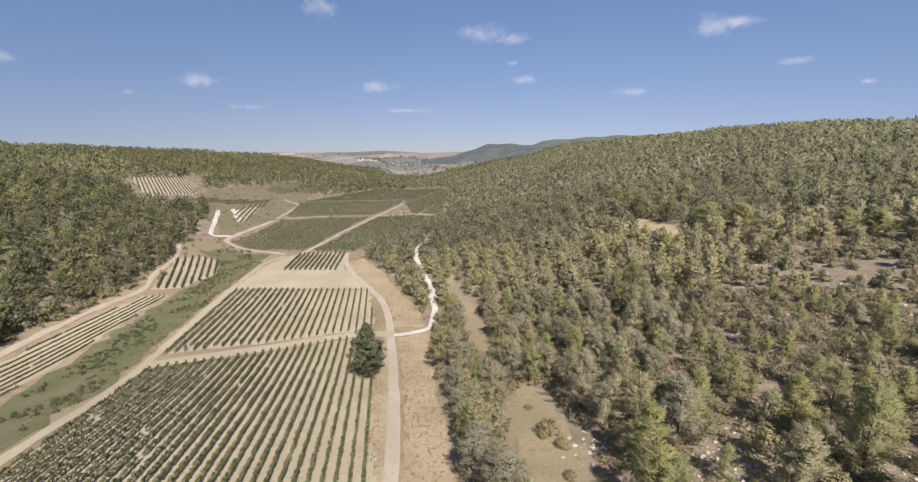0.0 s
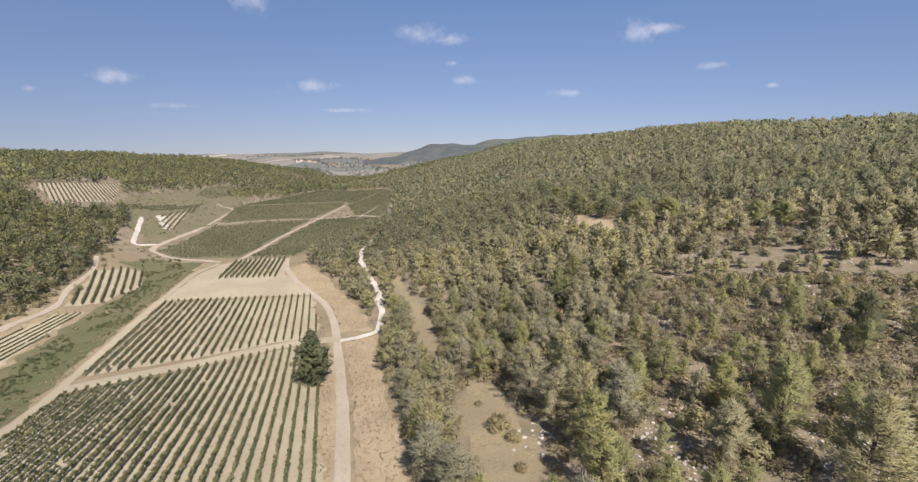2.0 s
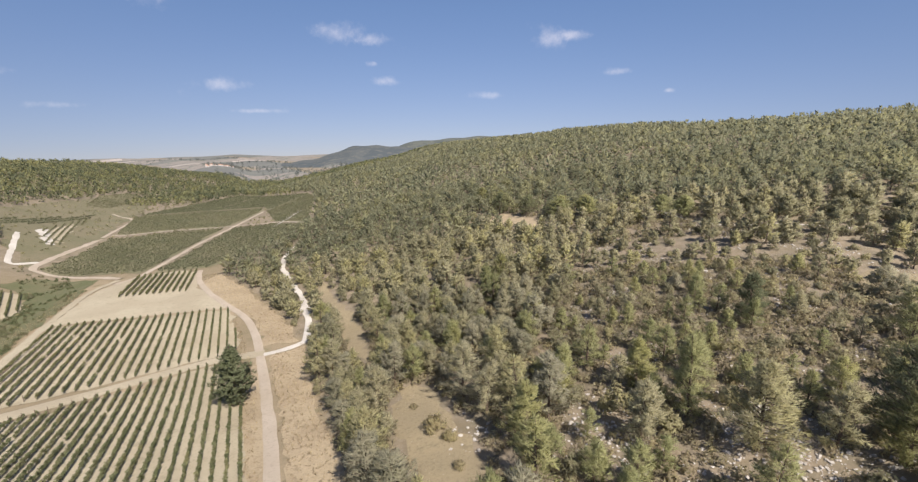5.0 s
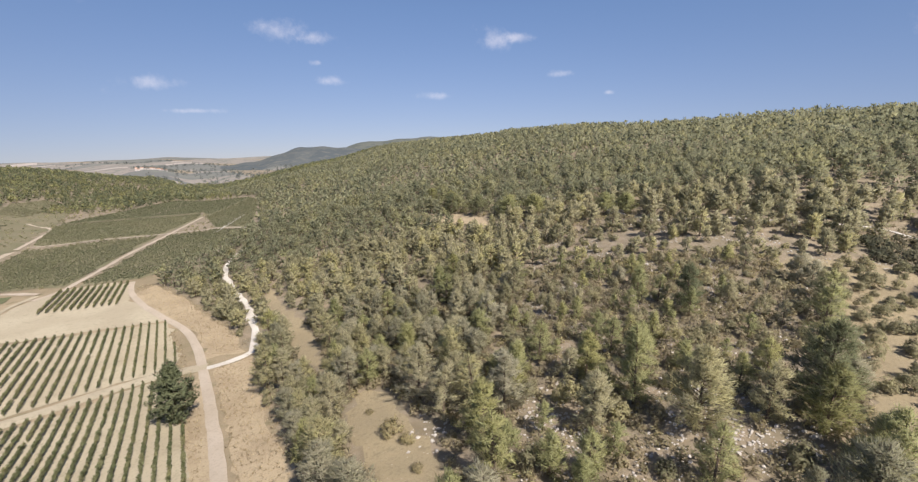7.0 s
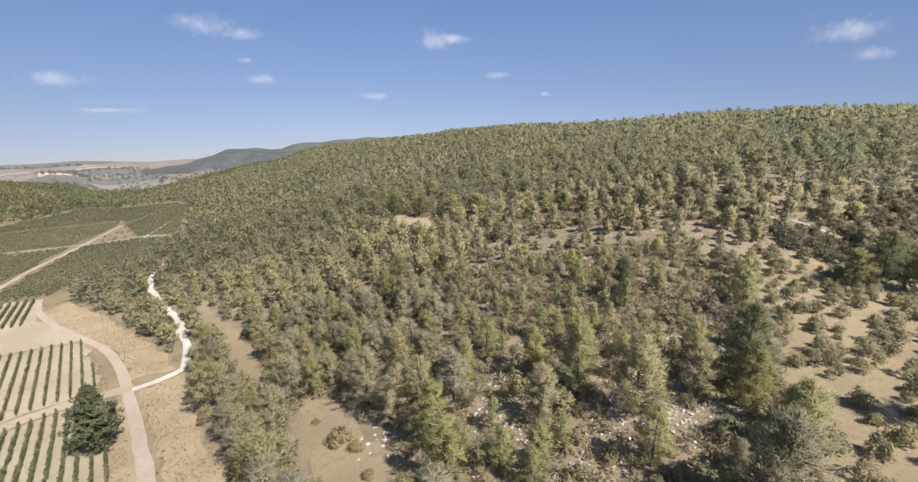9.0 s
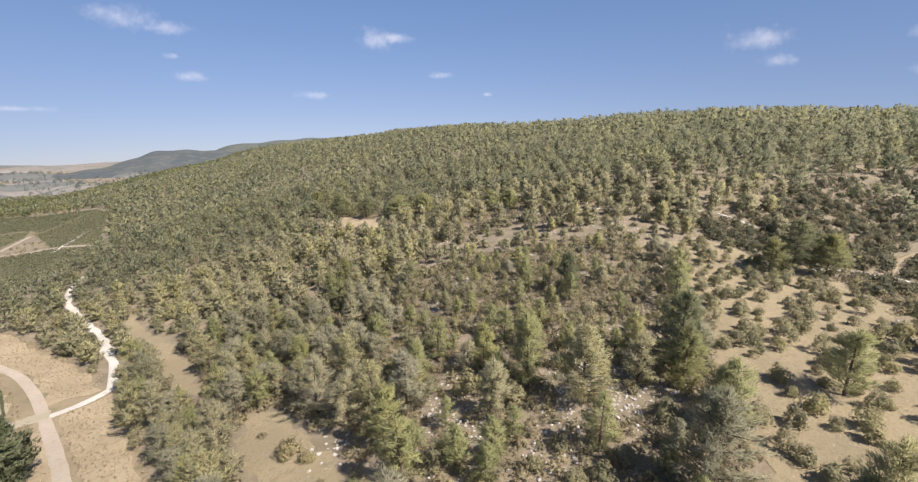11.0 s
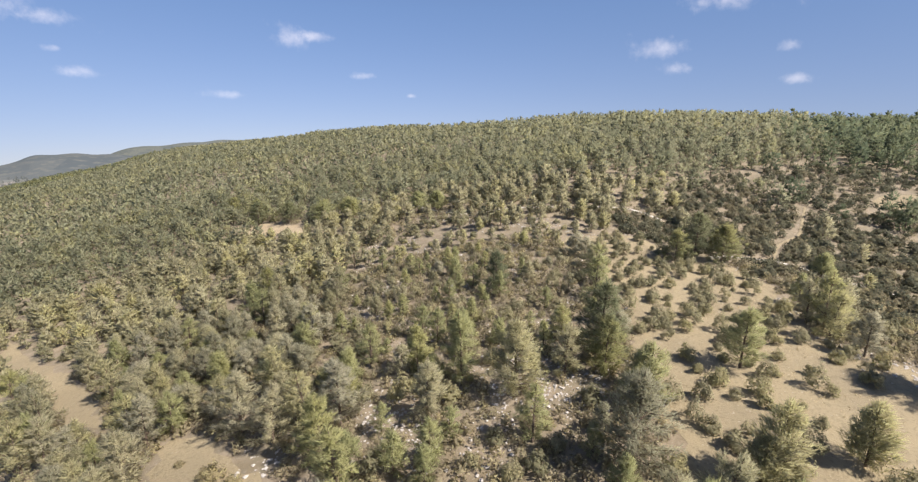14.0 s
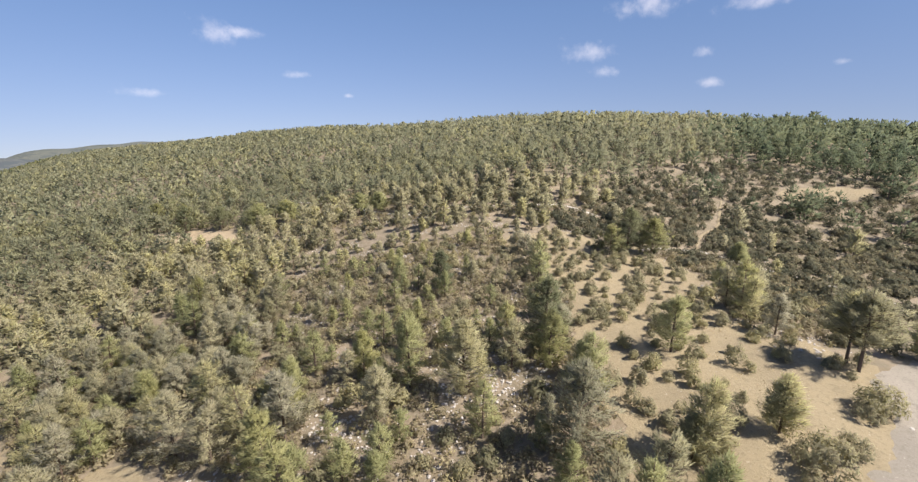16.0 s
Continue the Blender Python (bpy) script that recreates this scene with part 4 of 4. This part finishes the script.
def far_woods():
    rng = np.random.default_rng(8)
    for name, r0, r1, gap, lod, label in (("woodland", 190, 300, 5.0, 2, "pine wood on the middle slope"), ("woodland", 300, 950, 6.0, 3, "pine wood reaching the ridge")):
        x, y = scatter(rng, -150, 700, -180, 950, gap)
        r = np.hypot(x, y)
        ok = inside(RIGHT_WOOD, x, y) & ~bare(x, y) & in_view(x, y) & (r > r0) & (r < r1) & ~(inside(SCRUB, x, y) & (rng.uniform(0, 1, len(x)) < 0.85)) & (rng.uniform(0, 1, len(x)) < 0.92)
        if r0 == 300:
            w = x * math.cos(AXIS) - y * math.sin(AXIS)
            ok &= (w < 480)
        dark = ok & (np.degrees(np.arctan2(x, y)) + rng.normal(0, 2.0, len(x)) > 84)
        ok &= ~dark
        plant_many(name, rng, x[ok], y[ok], np.full(ok.sum(), 1.05), lod, M_FARPINE, label)
        plant_many(name, rng, x[dark], y[dark], np.full(dark.sum(), 1.15), lod, M_CEDAR, "dark pine wood above the side valley")
    x, y = scatter(rng, 80, 260, -60, 60, 3.4)
    ok = inside(SCRUB, x, y) & ~bare(x, y) & (np.hypot(x, y) > 190) & (rng.uniform(0, 1, len(x)) < 0.8)
    bushes("scrubland", rng, x[ok], y[ok], 1.35, M_SCRUB, "dark evergreen scrub on the far slope", 5)
    for r0, r1, gap, lod in ((100, 165, 4.4, 1), (165, 380, 4.9, 2), (380, 1000, 7.0, 3)):
        x, y = scatter(rng, -760, -100, 70, 960, gap)
        r = np.hypot(x, y)
        ok = inside(LEFT_WOOD, x, y) & ~bare(x, y) & in_view(x, y, 3) & (r > r0) & (r < r1) & (rng.uniform(0, 1, len(x)) < 0.93)
        w = x * math.cos(AXIS) - y * math.sin(AXIS)
        ok &= w > -430
        plant_many("woodland", rng, x[ok], y[ok], np.full(ok.sum(), 1.1), lod, M_DARKPINE, "dark pine wood on the opposite slope")
    # tree lines on the plain, in painted haze colours
    r = np.concatenate([rng.normal(3000, 60, 90), rng.normal(1950, 70, 60), rng.uniform(1300, 2300, 260), rng.normal(2420, 25, 60)])
    a = np.radians(np.concatenate([rng.uniform(-19, -9, 90), rng.uniform(-13, -9, 60), rng.uniform(-12, 3, 260), rng.uniform(-12, -4, 60)]))
    x, y = r * np.sin(a), r * np.cos(a)
    plant_many("far_trees", rng, x, y, np.full(len(x), 1.5), 3, M_HAZEWOOD, "scattered trees and hedges on the plain, haze painted in", swell(x, y))
    # wooded end of the valley
    x, y = scatter(rng, -700, 600, 520, 1500, 9.5)
    r = np.hypot(x, y)
    w = x * math.cos(AXIS) - y * math.sin(AXIS)
    ok = ((r > 680) | (y > 545)) & (r < 1500) & (np.degrees(np.arctan2(x, y)) < 34) & in_view(x, y) & ~bare(x, y) & ~(inside(RIGHT_WOOD, x, y) & (r < 950)) & ~(inside(LEFT_WOOD, x, y) & (r < 1000)) & (w > -330) & (w < 420)
    plant_many("woodland", rng, x[ok], y[ok], np.full(ok.sum(), 1.2), 3, M_DARKPINE, "distant wood closing the valley")


grow()
far_woods()

cedar = pine_thing("conifer_tree", 7, 13.0, 4.6, 0.04, 90, M_CEDAR, "tall dense dark-green conifer beside the farm track", "", 0.7, 20, 0.5, 0.22, 0.8)
set_down(cedar, -19.8, 85.6, 0, 1.0)


def single_trees():
    for q, (x, y, tall, wide, low, label) in enumerate(PROMINENT):
        ob = pine_thing("pine_tree", 300 + q, tall, wide, low, 36 if wide < 4.5 else 60, M_DARKPINE if 'dark' in label else M_LIGHTPINE if 'yellow' in label else M_GREYPINE if 'grey' in label else M_PINE, label, "prominent pines", 0.7, 30, 0.56, 0.085, 0.6)
        set_down(ob, x, y, 40.0 * q, 1.0)
    rng = np.random.default_rng(12)
    gap = leaves_mesh("shrub", shrub_shape(95, 2.4, 1.3, 34, 0.5, 22, 0.36, 0.12), M_DRYBUSH)
    for x, y, s in ((13.2, 56.0, 1.25), (14.6, 52.5, 0.8), (14.0, 46.0, 0.6), (11.5, 64.0, 0.5)):
        set_down(tagged(new("shrub", gap), "grey-brown dry bush in the bare gap", "shrub", "bushes in the bare gap"), x, y, 50 * x, s, 0.1)
    side = [leaves_mesh("shrub", shrub_shape(97 + k, 3.4, 1.5, 40, 0.5, 22, 0.42, 0.16), M_SHRUB) for k in range(3)]
    line = smooth_line(WHITE, 4.0)
    for q in range(3, len(line) - 1):
        d = line[q + 1] - line[q]
        d = np.array([d[1], -d[0]]) / np.linalg.norm(d)
        for way in (-1, 1):
            if rng.uniform() < (0.72 if way < 0 else 0.5):
                x, y = line[q] + d * way * rng.uniform(2.3, 4.2)
                set_down(tagged(new("shrub", side[q % 3]), "grey-green shrub beside the white gravel road", "shrub", "shrubs along the white road"), x, y, rng.uniform(0, 360), rng.uniform(0.55, 1.25), 0.1)
    big = [leaves_mesh("shrub", shrub_shape(90 + k, 3.6, 2.0, 56, 0.5, 30, 0.36, 0.12), M_SHRUB) for k in range(2)]
    for q, (x, y, s) in enumerate(((51.6, -7.9, 1.35), (55.0, -10.2, 0.9), (66.1, -13.6, 1.2), (63.5, -12.4, 0.8))):
        set_down(tagged(new("shrub", big[q % 2]), "large rounded dark-green bush beside the gravel road", "shrub", "bushes beside the road"), x, y, 70 * q, s, 0.1)
    x, y = scatter(rng, -135, -66, 46, 240, 1.7)
    bank_line = [(-80, 50), (-84, 82), (-88, 105), (-93, 130), (-99, 165), (-108, 205), (-125, 236)]
    ok = (off_line(bank_line, x, y) < 8.0) & (np.sin(x / 3.3 + np.sin(y / 5.0)) * np.cos(y / 6.5) + rng.normal(0, 0.35, len(x)) > 0.05) & ~bare(x, y, 0.6)
    bushes("brook_shrubs", rng, x[ok], y[ok], 0.55, M_GREEN, "green shrubs along the dry brook", 4)
    x, y = scatter(rng, -240, -30, 120, 700, 4.5)
    dry = (off_line(LEFT_EDGE, x, y) > 3) & ~bare(x, y, 1.0) & ~inside(RIGHT_WOOD, x, y) & ~inside(LEFT_WOOD, x, y) & (off_line(DIAGONAL, x, y) > 4) & (off_line(TURN, x, y) > 4) & (rng.uniform(0, 1, len(x)) < np.where(y > 240, 0.42, 0.2)) & ~((x > -90) & (y > 150) & (y < 225) & (x < -32))
    bushes("dry_shrubs", rng, x[dry], y[dry], 0.75, M_SHRUB, "low dry shrubs on the valley floor", 4)

    # fringe of the opposite wood
    fringe = LEFT_WOOD[:7]
    x, y = scatter(rng, -165, -105, 66, 260, 2.3)
    ok = (off_line(fringe, x, y) < 5.0) & ~bare(x, y, 0.7) & (rng.uniform(0, 1, len(x)) < 0.8)
    bushes("fringe_shrubs", rng, x[ok], y[ok], 1.1, M_SHRUB, "grey-green shrubs fringing the pine wood", 6)
    # litter and grass on the sandy clearing
    x, y = scatter(rng, 38, 124, -17, 66, 1.1)
    clump = np.sin(x / 3.1 + np.sin(y / 2.7)) * np.cos(y / 3.7 + np.sin(x / 4.9))
    ok = inside(SAND, x, y) & (clump > 0.25) & (rng.uniform(0, 1, len(x)) < 0.5) & ~inside(YARD, x, y)
    c = np.column_stack([x[ok], y[ok], land(x[ok], y[ok]) + 0.1])
    q = leaf_quads(rng, c, np.full(len(c), 0.3), 6, 0.28, 0.1, 0.9)
    tagged(piece("dry_grass", leaves_mesh("dry_grass", q, M_STRAW, np.repeat(rng.uniform(0, 1, len(c)), 6))), "thin dry grass on the sandy clearing", "grass", kind="stuff")
    # dry grass on the verges
    x, y = scatter(rng, -100, 20, 34, 225, 0.8)
    strips = off_line([(-4, 36), (-6, 60), (-9, 85), (-11, 108)], x, y) < 5.0
    strips |= off_line([(-12, 50), (-14.5, 66), (-17, 85), (-21, 105), (-25, 122), (-31, 145)], x, y) < 1.1
    strips |= off_line([(-15, 125), (-24, 150), (-38, 180), (-49, 205)], x, y) < 6.0
    strips |= off_line([(-76, 70), (-80, 95), (-86, 125), (-93, 165), (-98, 205)], x, y) < 3.0
    ok = strips & (off_line(TRACK, x, y) > 1.6) & (off_line(FORK, x, y) > 1.4) & (off_line(LEFT_EDGE, x, y) > 1.8) & (rng.uniform(0, 1, len(x)) < 0.75)
    c = np.column_stack([x[ok], y[ok], land(x[ok], y[ok]) + 0.1])
    q = leaf_quads(rng, c, np.full(len(c), 0.32), 7, 0.32, 0.1, 0.9)
    tagged(piece("dry_grass", leaves_mesh("dry_grass", q, M_STRAW, np.repeat(rng.uniform(0, 1, len(c)), 7))), "dry straw-coloured grass tufts on the verges", "grass", kind="stuff")


single_trees()


def far_house(x, y, turn, long, high):
    """A small house of the village on the plain."""
    base = float(land(x, y)) + float(swell(x, y))
    root = tagged(new("house"), "small white house of a distant village", "house", "houses of the distant village")
    root.matrix_basis = pose(x, y, base, 0, 0, turn)
    w, d = long / 2, long * 0.36
    box = [(sx * w, sy * d, z) for z in (-1.0, high) for sx, sy in ((-1, -1), (1, -1), (1, 1), (-1, 1))]
    piece("wall", mesh_of("wall", box, [(0, 1, 5, 4), (1, 2, 6, 5), (2, 3, 7, 6), (3, 0, 4, 7)], M_PLASTER), root)
    e = 0.5
    top = [(-w - e, -d - e, high), (w + e, -d - e, high), (w + e, d + e, high), (-w - e, d + e, high), (-w * 0.6, 0, high + 2.2), (w * 0.6, 0, high + 2.2)]
    piece("roof", mesh_of("roof", top, [(0, 1, 5, 4), (2, 3, 4, 5), (1, 2, 5, 5), (3, 0, 4, 4), (0, 3, 2, 1)], M_TILE), root, "low tiled roof")


def village():
    rng = np.random.default_rng(21)
    for k in range(13):
        a, r = math.radians(-12.6 + 0.22 * k + rng.normal(0, 0.08)), 1860 + rng.normal(0, 35)
        far_house(r * math.sin(a), r * math.cos(a), rng.uniform(-30, 30), rng.uniform(8, 12), rng.uniform(3.5, 5.5))


village()

# ---- vines ----
def rows_in(poly, heading, gap, inset=0.8):
    """Segments of parallel rows inside a polygon."""
    a = math.radians(heading)
    u, v = np.array([math.sin(a), math.cos(a)]), np.array([math.cos(a), -math.sin(a)])
    p = np.array(poly)
    lo, hi = (p @ v).min(), (p @ v).max()
    out = []
    for k in np.arange(lo + gap * 0.5, hi, gap):
        cut = []
        for b, c in zip(p, np.roll(p, -1, 0)):
            kb, kc = b @ v - k, c @ v - k
            if kb * kc < 0:
                cut.append((b + (c - b) * kb / (kb - kc)) @ u)
        cut.sort()
        for s0, s1 in zip(cut[::2], cut[1::2]):
            if s1 - s0 > 5:
                out.append((v * k + u * (s0 + inset), v * k + u * (s1 - inset)))
    return out


def vine_row(rng, a, b, step, count, length, width, thick=0.36, tall=0.95, gappy=0.06):
    """Leaves of a far row."""
    d = b - a
    n = max(2, int(np.linalg.norm(d) / step))
    t = (np.arange(n) + rng.uniform(-0.2, 0.2, n)) / n
    t = t[rng.uniform(0, 1, n) > gappy]
    p = a + d * t[:, None] + rng.normal(0, 0.07, (len(t), 2))
    c = np.column_stack([p, land(p[:, 0], p[:, 1]) + tall * rng.uniform(0.85, 1.15, len(t))])
    return leaf_quads(rng, c, rng.uniform(0.8, 1.25, len(t)) * thick * 1.5, count, length, width, 0.0)


def vine_mesh(seed, tall, fine):
    """One trained vine, 1.7 m along its wire."""
    rng = np.random.default_rng(seed)
    c = np.column_stack([rng.normal(0, 0.08, 20), np.linspace(-0.92, 0.92, 20), tall * rng.uniform(0.5, 1.0, 20)])
    q = leaf_quads(rng, c, rng.uniform(0.10, 0.18, 20), 9 if fine else 6, 0.21 if fine else 0.32, 0.2 if fine else 0.28, 0.0)
    stem = tapered((0, 0, -0.1), (0.03, 0.05, tall * 0.6), 0.05, 0.03, 4)
    bark = np.concatenate([stem[:, :3], stem[:, (0, 2, 3)]])
    bark = np.concatenate([bark, bark.mean(1, keepdims=True) * (2, 2, 1)], 1)
    me = leaves_mesh("vine", np.concatenate([q, bark]), M_VINE)
    me.materials.append(M_BARK)
    which = np.zeros(len(me.polygons), np.int32)
    which[-8:] = 1
    me.polygons.foreach_set("material_index", which)
    return me


def vineyards():
    rng = np.random.default_rng(3)
    fine = [vine_mesh(200 + k, 1.02 + 0.05 * k, True) for k in range(6)]
    weak = [vine_mesh(210 + k, 0.75 + 0.04 * k, False) for k in range(6)]
    coarse = [vine_mesh(220 + k, 1.3 + 0.05 * k, False) for k in range(6)]
    post = leaves_mesh("post", tapered((0, 0, -0.2), (0, 0, 1.7), 0.06, 0.05, 5), M_BARK, None, 4)
    for poly, heading, gap, kinds, label in (
        (B1, -9.7, 1.8, fine, "green trellised vine row on pale soil"),
        (B2, -10.1, 2.1, fine, "green trellised vine row on pale soil"),
        (B3, -7, 2.2, coarse, "short green vine row of a small plot"),
        (BL2, -25.5, 2.6, coarse, "short vine row of the rounded plot"),
        (BL, -5.5, 1.7, weak, "sparse low vine row of a narrow strip"),
    ):
        for a, b in rows_in(poly, heading, gap):
            root = tagged(new("vine_row"), label, "vines", "rows of the vineyard")
            root.matrix_basis = pose(a[0], a[1], float(land(a[0], a[1])))
            n = int(np.linalg.norm(b - a) / (1.05 if kinds is weak else 1.62))
            for i in range(n + 1):
                if rng.uniform() < 0.015:
                    continue
                p = a + (b - a) * i / n
                ob = piece("vine", kinds[rng.integers(0, 6)], root)
                size = rng.uniform(0.92, 1.08) * (0.58 if kinds is weak else 1.0)
                world_pose = pose(p[0], p[1], float(land(p[0], p[1])), 0, 0, -heading + rng.choice((0, 180)) + rng.normal(0, 3)) @ Matrix.Scale(size, 4)
                ob.matrix_basis = root.matrix_basis.inverted() @ world_pose
            for p in (a, b):
                ob = piece("post", post, root, "weathered wooden end post")
                ob.matrix_basis = root.matrix_basis.inverted() @ pose(p[0], p[1], float(land(p[0], p[1])))
    for poly, heading, gap in ((F8, 15, 3.0), (F1, 8.7, 2.9), (F2, 80, 3.2), (F3, 15, 2.9), (F4, 75, 3.6), (F5, -18, 2.7), (W, -37, 2.5), (F6, 0, 4), (F7, 10, 4.5)):
        q = [vine_row(rng, a, b, 0.8, 9, 0.5, 0.45, 0.3) for a, b in rows_in(poly, heading, gap)]
        tagged(piece("vines", leaves_mesh("vines", np.concatenate(q), M_FARVINE)), "rows of green vines in the far valley", "vines", kind="stuff")


vineyards()


# ---- stones ----


def stones():
    rng = np.random.default_rng(4)
    bm = bmesh.new()
    bmesh.ops.create_icosphere(bm, subdivisions=1, radius=1)
    base = np.array([v.co[:] for v in bm.verts])
    faces = np.array([[v.index for v in f.verts] for f in bm.faces])
    bm.free()
    x, y = scatter(rng, 14, 140, -20, 130, 0.95)
    patchy = np.sin(x / 5.3 + np.sin(y / 7) * 2) * np.cos(y / 6.1 + np.sin(x / 9))
    ok = (inside(SPARSE, x, y) & (patchy > 0.12)) | (inside(SCRUB, x, y) & (patchy > 0.5)) | ((off_line(SAND + SAND[:1], x, y) < 2.0) & (patchy > 0.3))
    x, y = x[ok], y[ok]
    for a, b in SCREE:
        n = 75
        x, y = np.append(x, rng.normal(a, 2.4, n)), np.append(y, rng.normal(b, 2.4, n))
    vs, fs = [], []
    for i, (a, b) in enumerate(zip(x, y)):
        s = 0.08 + 0.3 * rng.uniform(0, 1) ** 2.5
        v = base * rng.uniform(0.7, 1.35, (len(base), 1)) * np.array([s, s * rng.uniform(0.6, 1), s * rng.uniform(0.4, 0.7)])
        vs.append(v + (a, b, float(land(a, b)) + s * 0.15))
        fs.append(faces + i * len(base))
    tagged(piece("boulders", mesh_of("boulders", np.concatenate(vs), np.concatenate(fs), M_ROCK)), "white limestone boulders scattered on the slope", "rocks", kind="stuff")


stones()


# ---- clouds ----
def clouds():
    for az, el, across, high in [
        (-15.8, 12.4, 6.1, 5.1),
        (3.0, 10.3, 9.8, 4.1),
        (6.6, 9.6, 8.4, 2.7),
        (27.7, 9.7, 8.4, 4.1),
        (30.2, 10.0, 7.5, 2.2),
        (-29.2, 4.5, 7.8, 2.5),
        (-10.2, 4.4, 8.9, 2.7),
        (8.0, 5.1, 8.4, 1.9),
        (35.6, 6.0, 5.1, 1.4),
        (-24.1, 1.9, 7.8, 1.4),
        (20.6, 3.6, 6.3, 1.7),
        (-6.8, 1.6, 9.6, 1.0),
        (-35.3, 3.1, 3.0, 1.2),
        (-43.6, 5.6, 3.8, 1.9),
        (6.6, 7.1, 2.5, 1.2),
        (41.0, 3.8, 2.7, 1.0),
        (75.5, 12.8, 13.5, 4.4),
        (86.2, 12.1, 9.0, 2.5),
        (70.0, 8.5, 10.8, 3.7),
        (71.4, 6.4, 5.8, 2.4),
        (81.3, 8.0, 4.9, 2.2),
        (82.5, 4.7, 6.6, 2.0),
        (93.4, 6.1, 2.5, 1.2),
    ]:
        d = np.array([math.sin(radians(az)) * math.cos(radians(el)), math.cos(radians(az)) * math.cos(radians(el)), math.sin(radians(el))])
        n, far = 24, 4300
        g = np.linspace(-1, 1, n)
        u, v = np.meshgrid(g, g)
        dome = -0.12 * (1 - u * u) * (1 - v * v)
        me = mesh_of("cloud", np.stack([u, v, dome], -1).reshape(-1, 3), [(i * n + j, i * n + j + 1, (i + 1) * n + j + 1, (i + 1) * n + j) for i in range(n - 1) for j in range(n - 1)], M_CLOUD, True)
        ob = tagged(piece("cloud", me), "small white fair-weather cloud", "cloud", "clouds", "structure")
        ob.matrix_world = look(d * far + (0, 0, EYE), (0, 0, EYE)) @ Matrix.Diagonal((math.tan(radians(across / 2)) * far, math.tan(radians(high / 2)) * far, 100, 1))
        ob.visible_shadow = False


clouds()
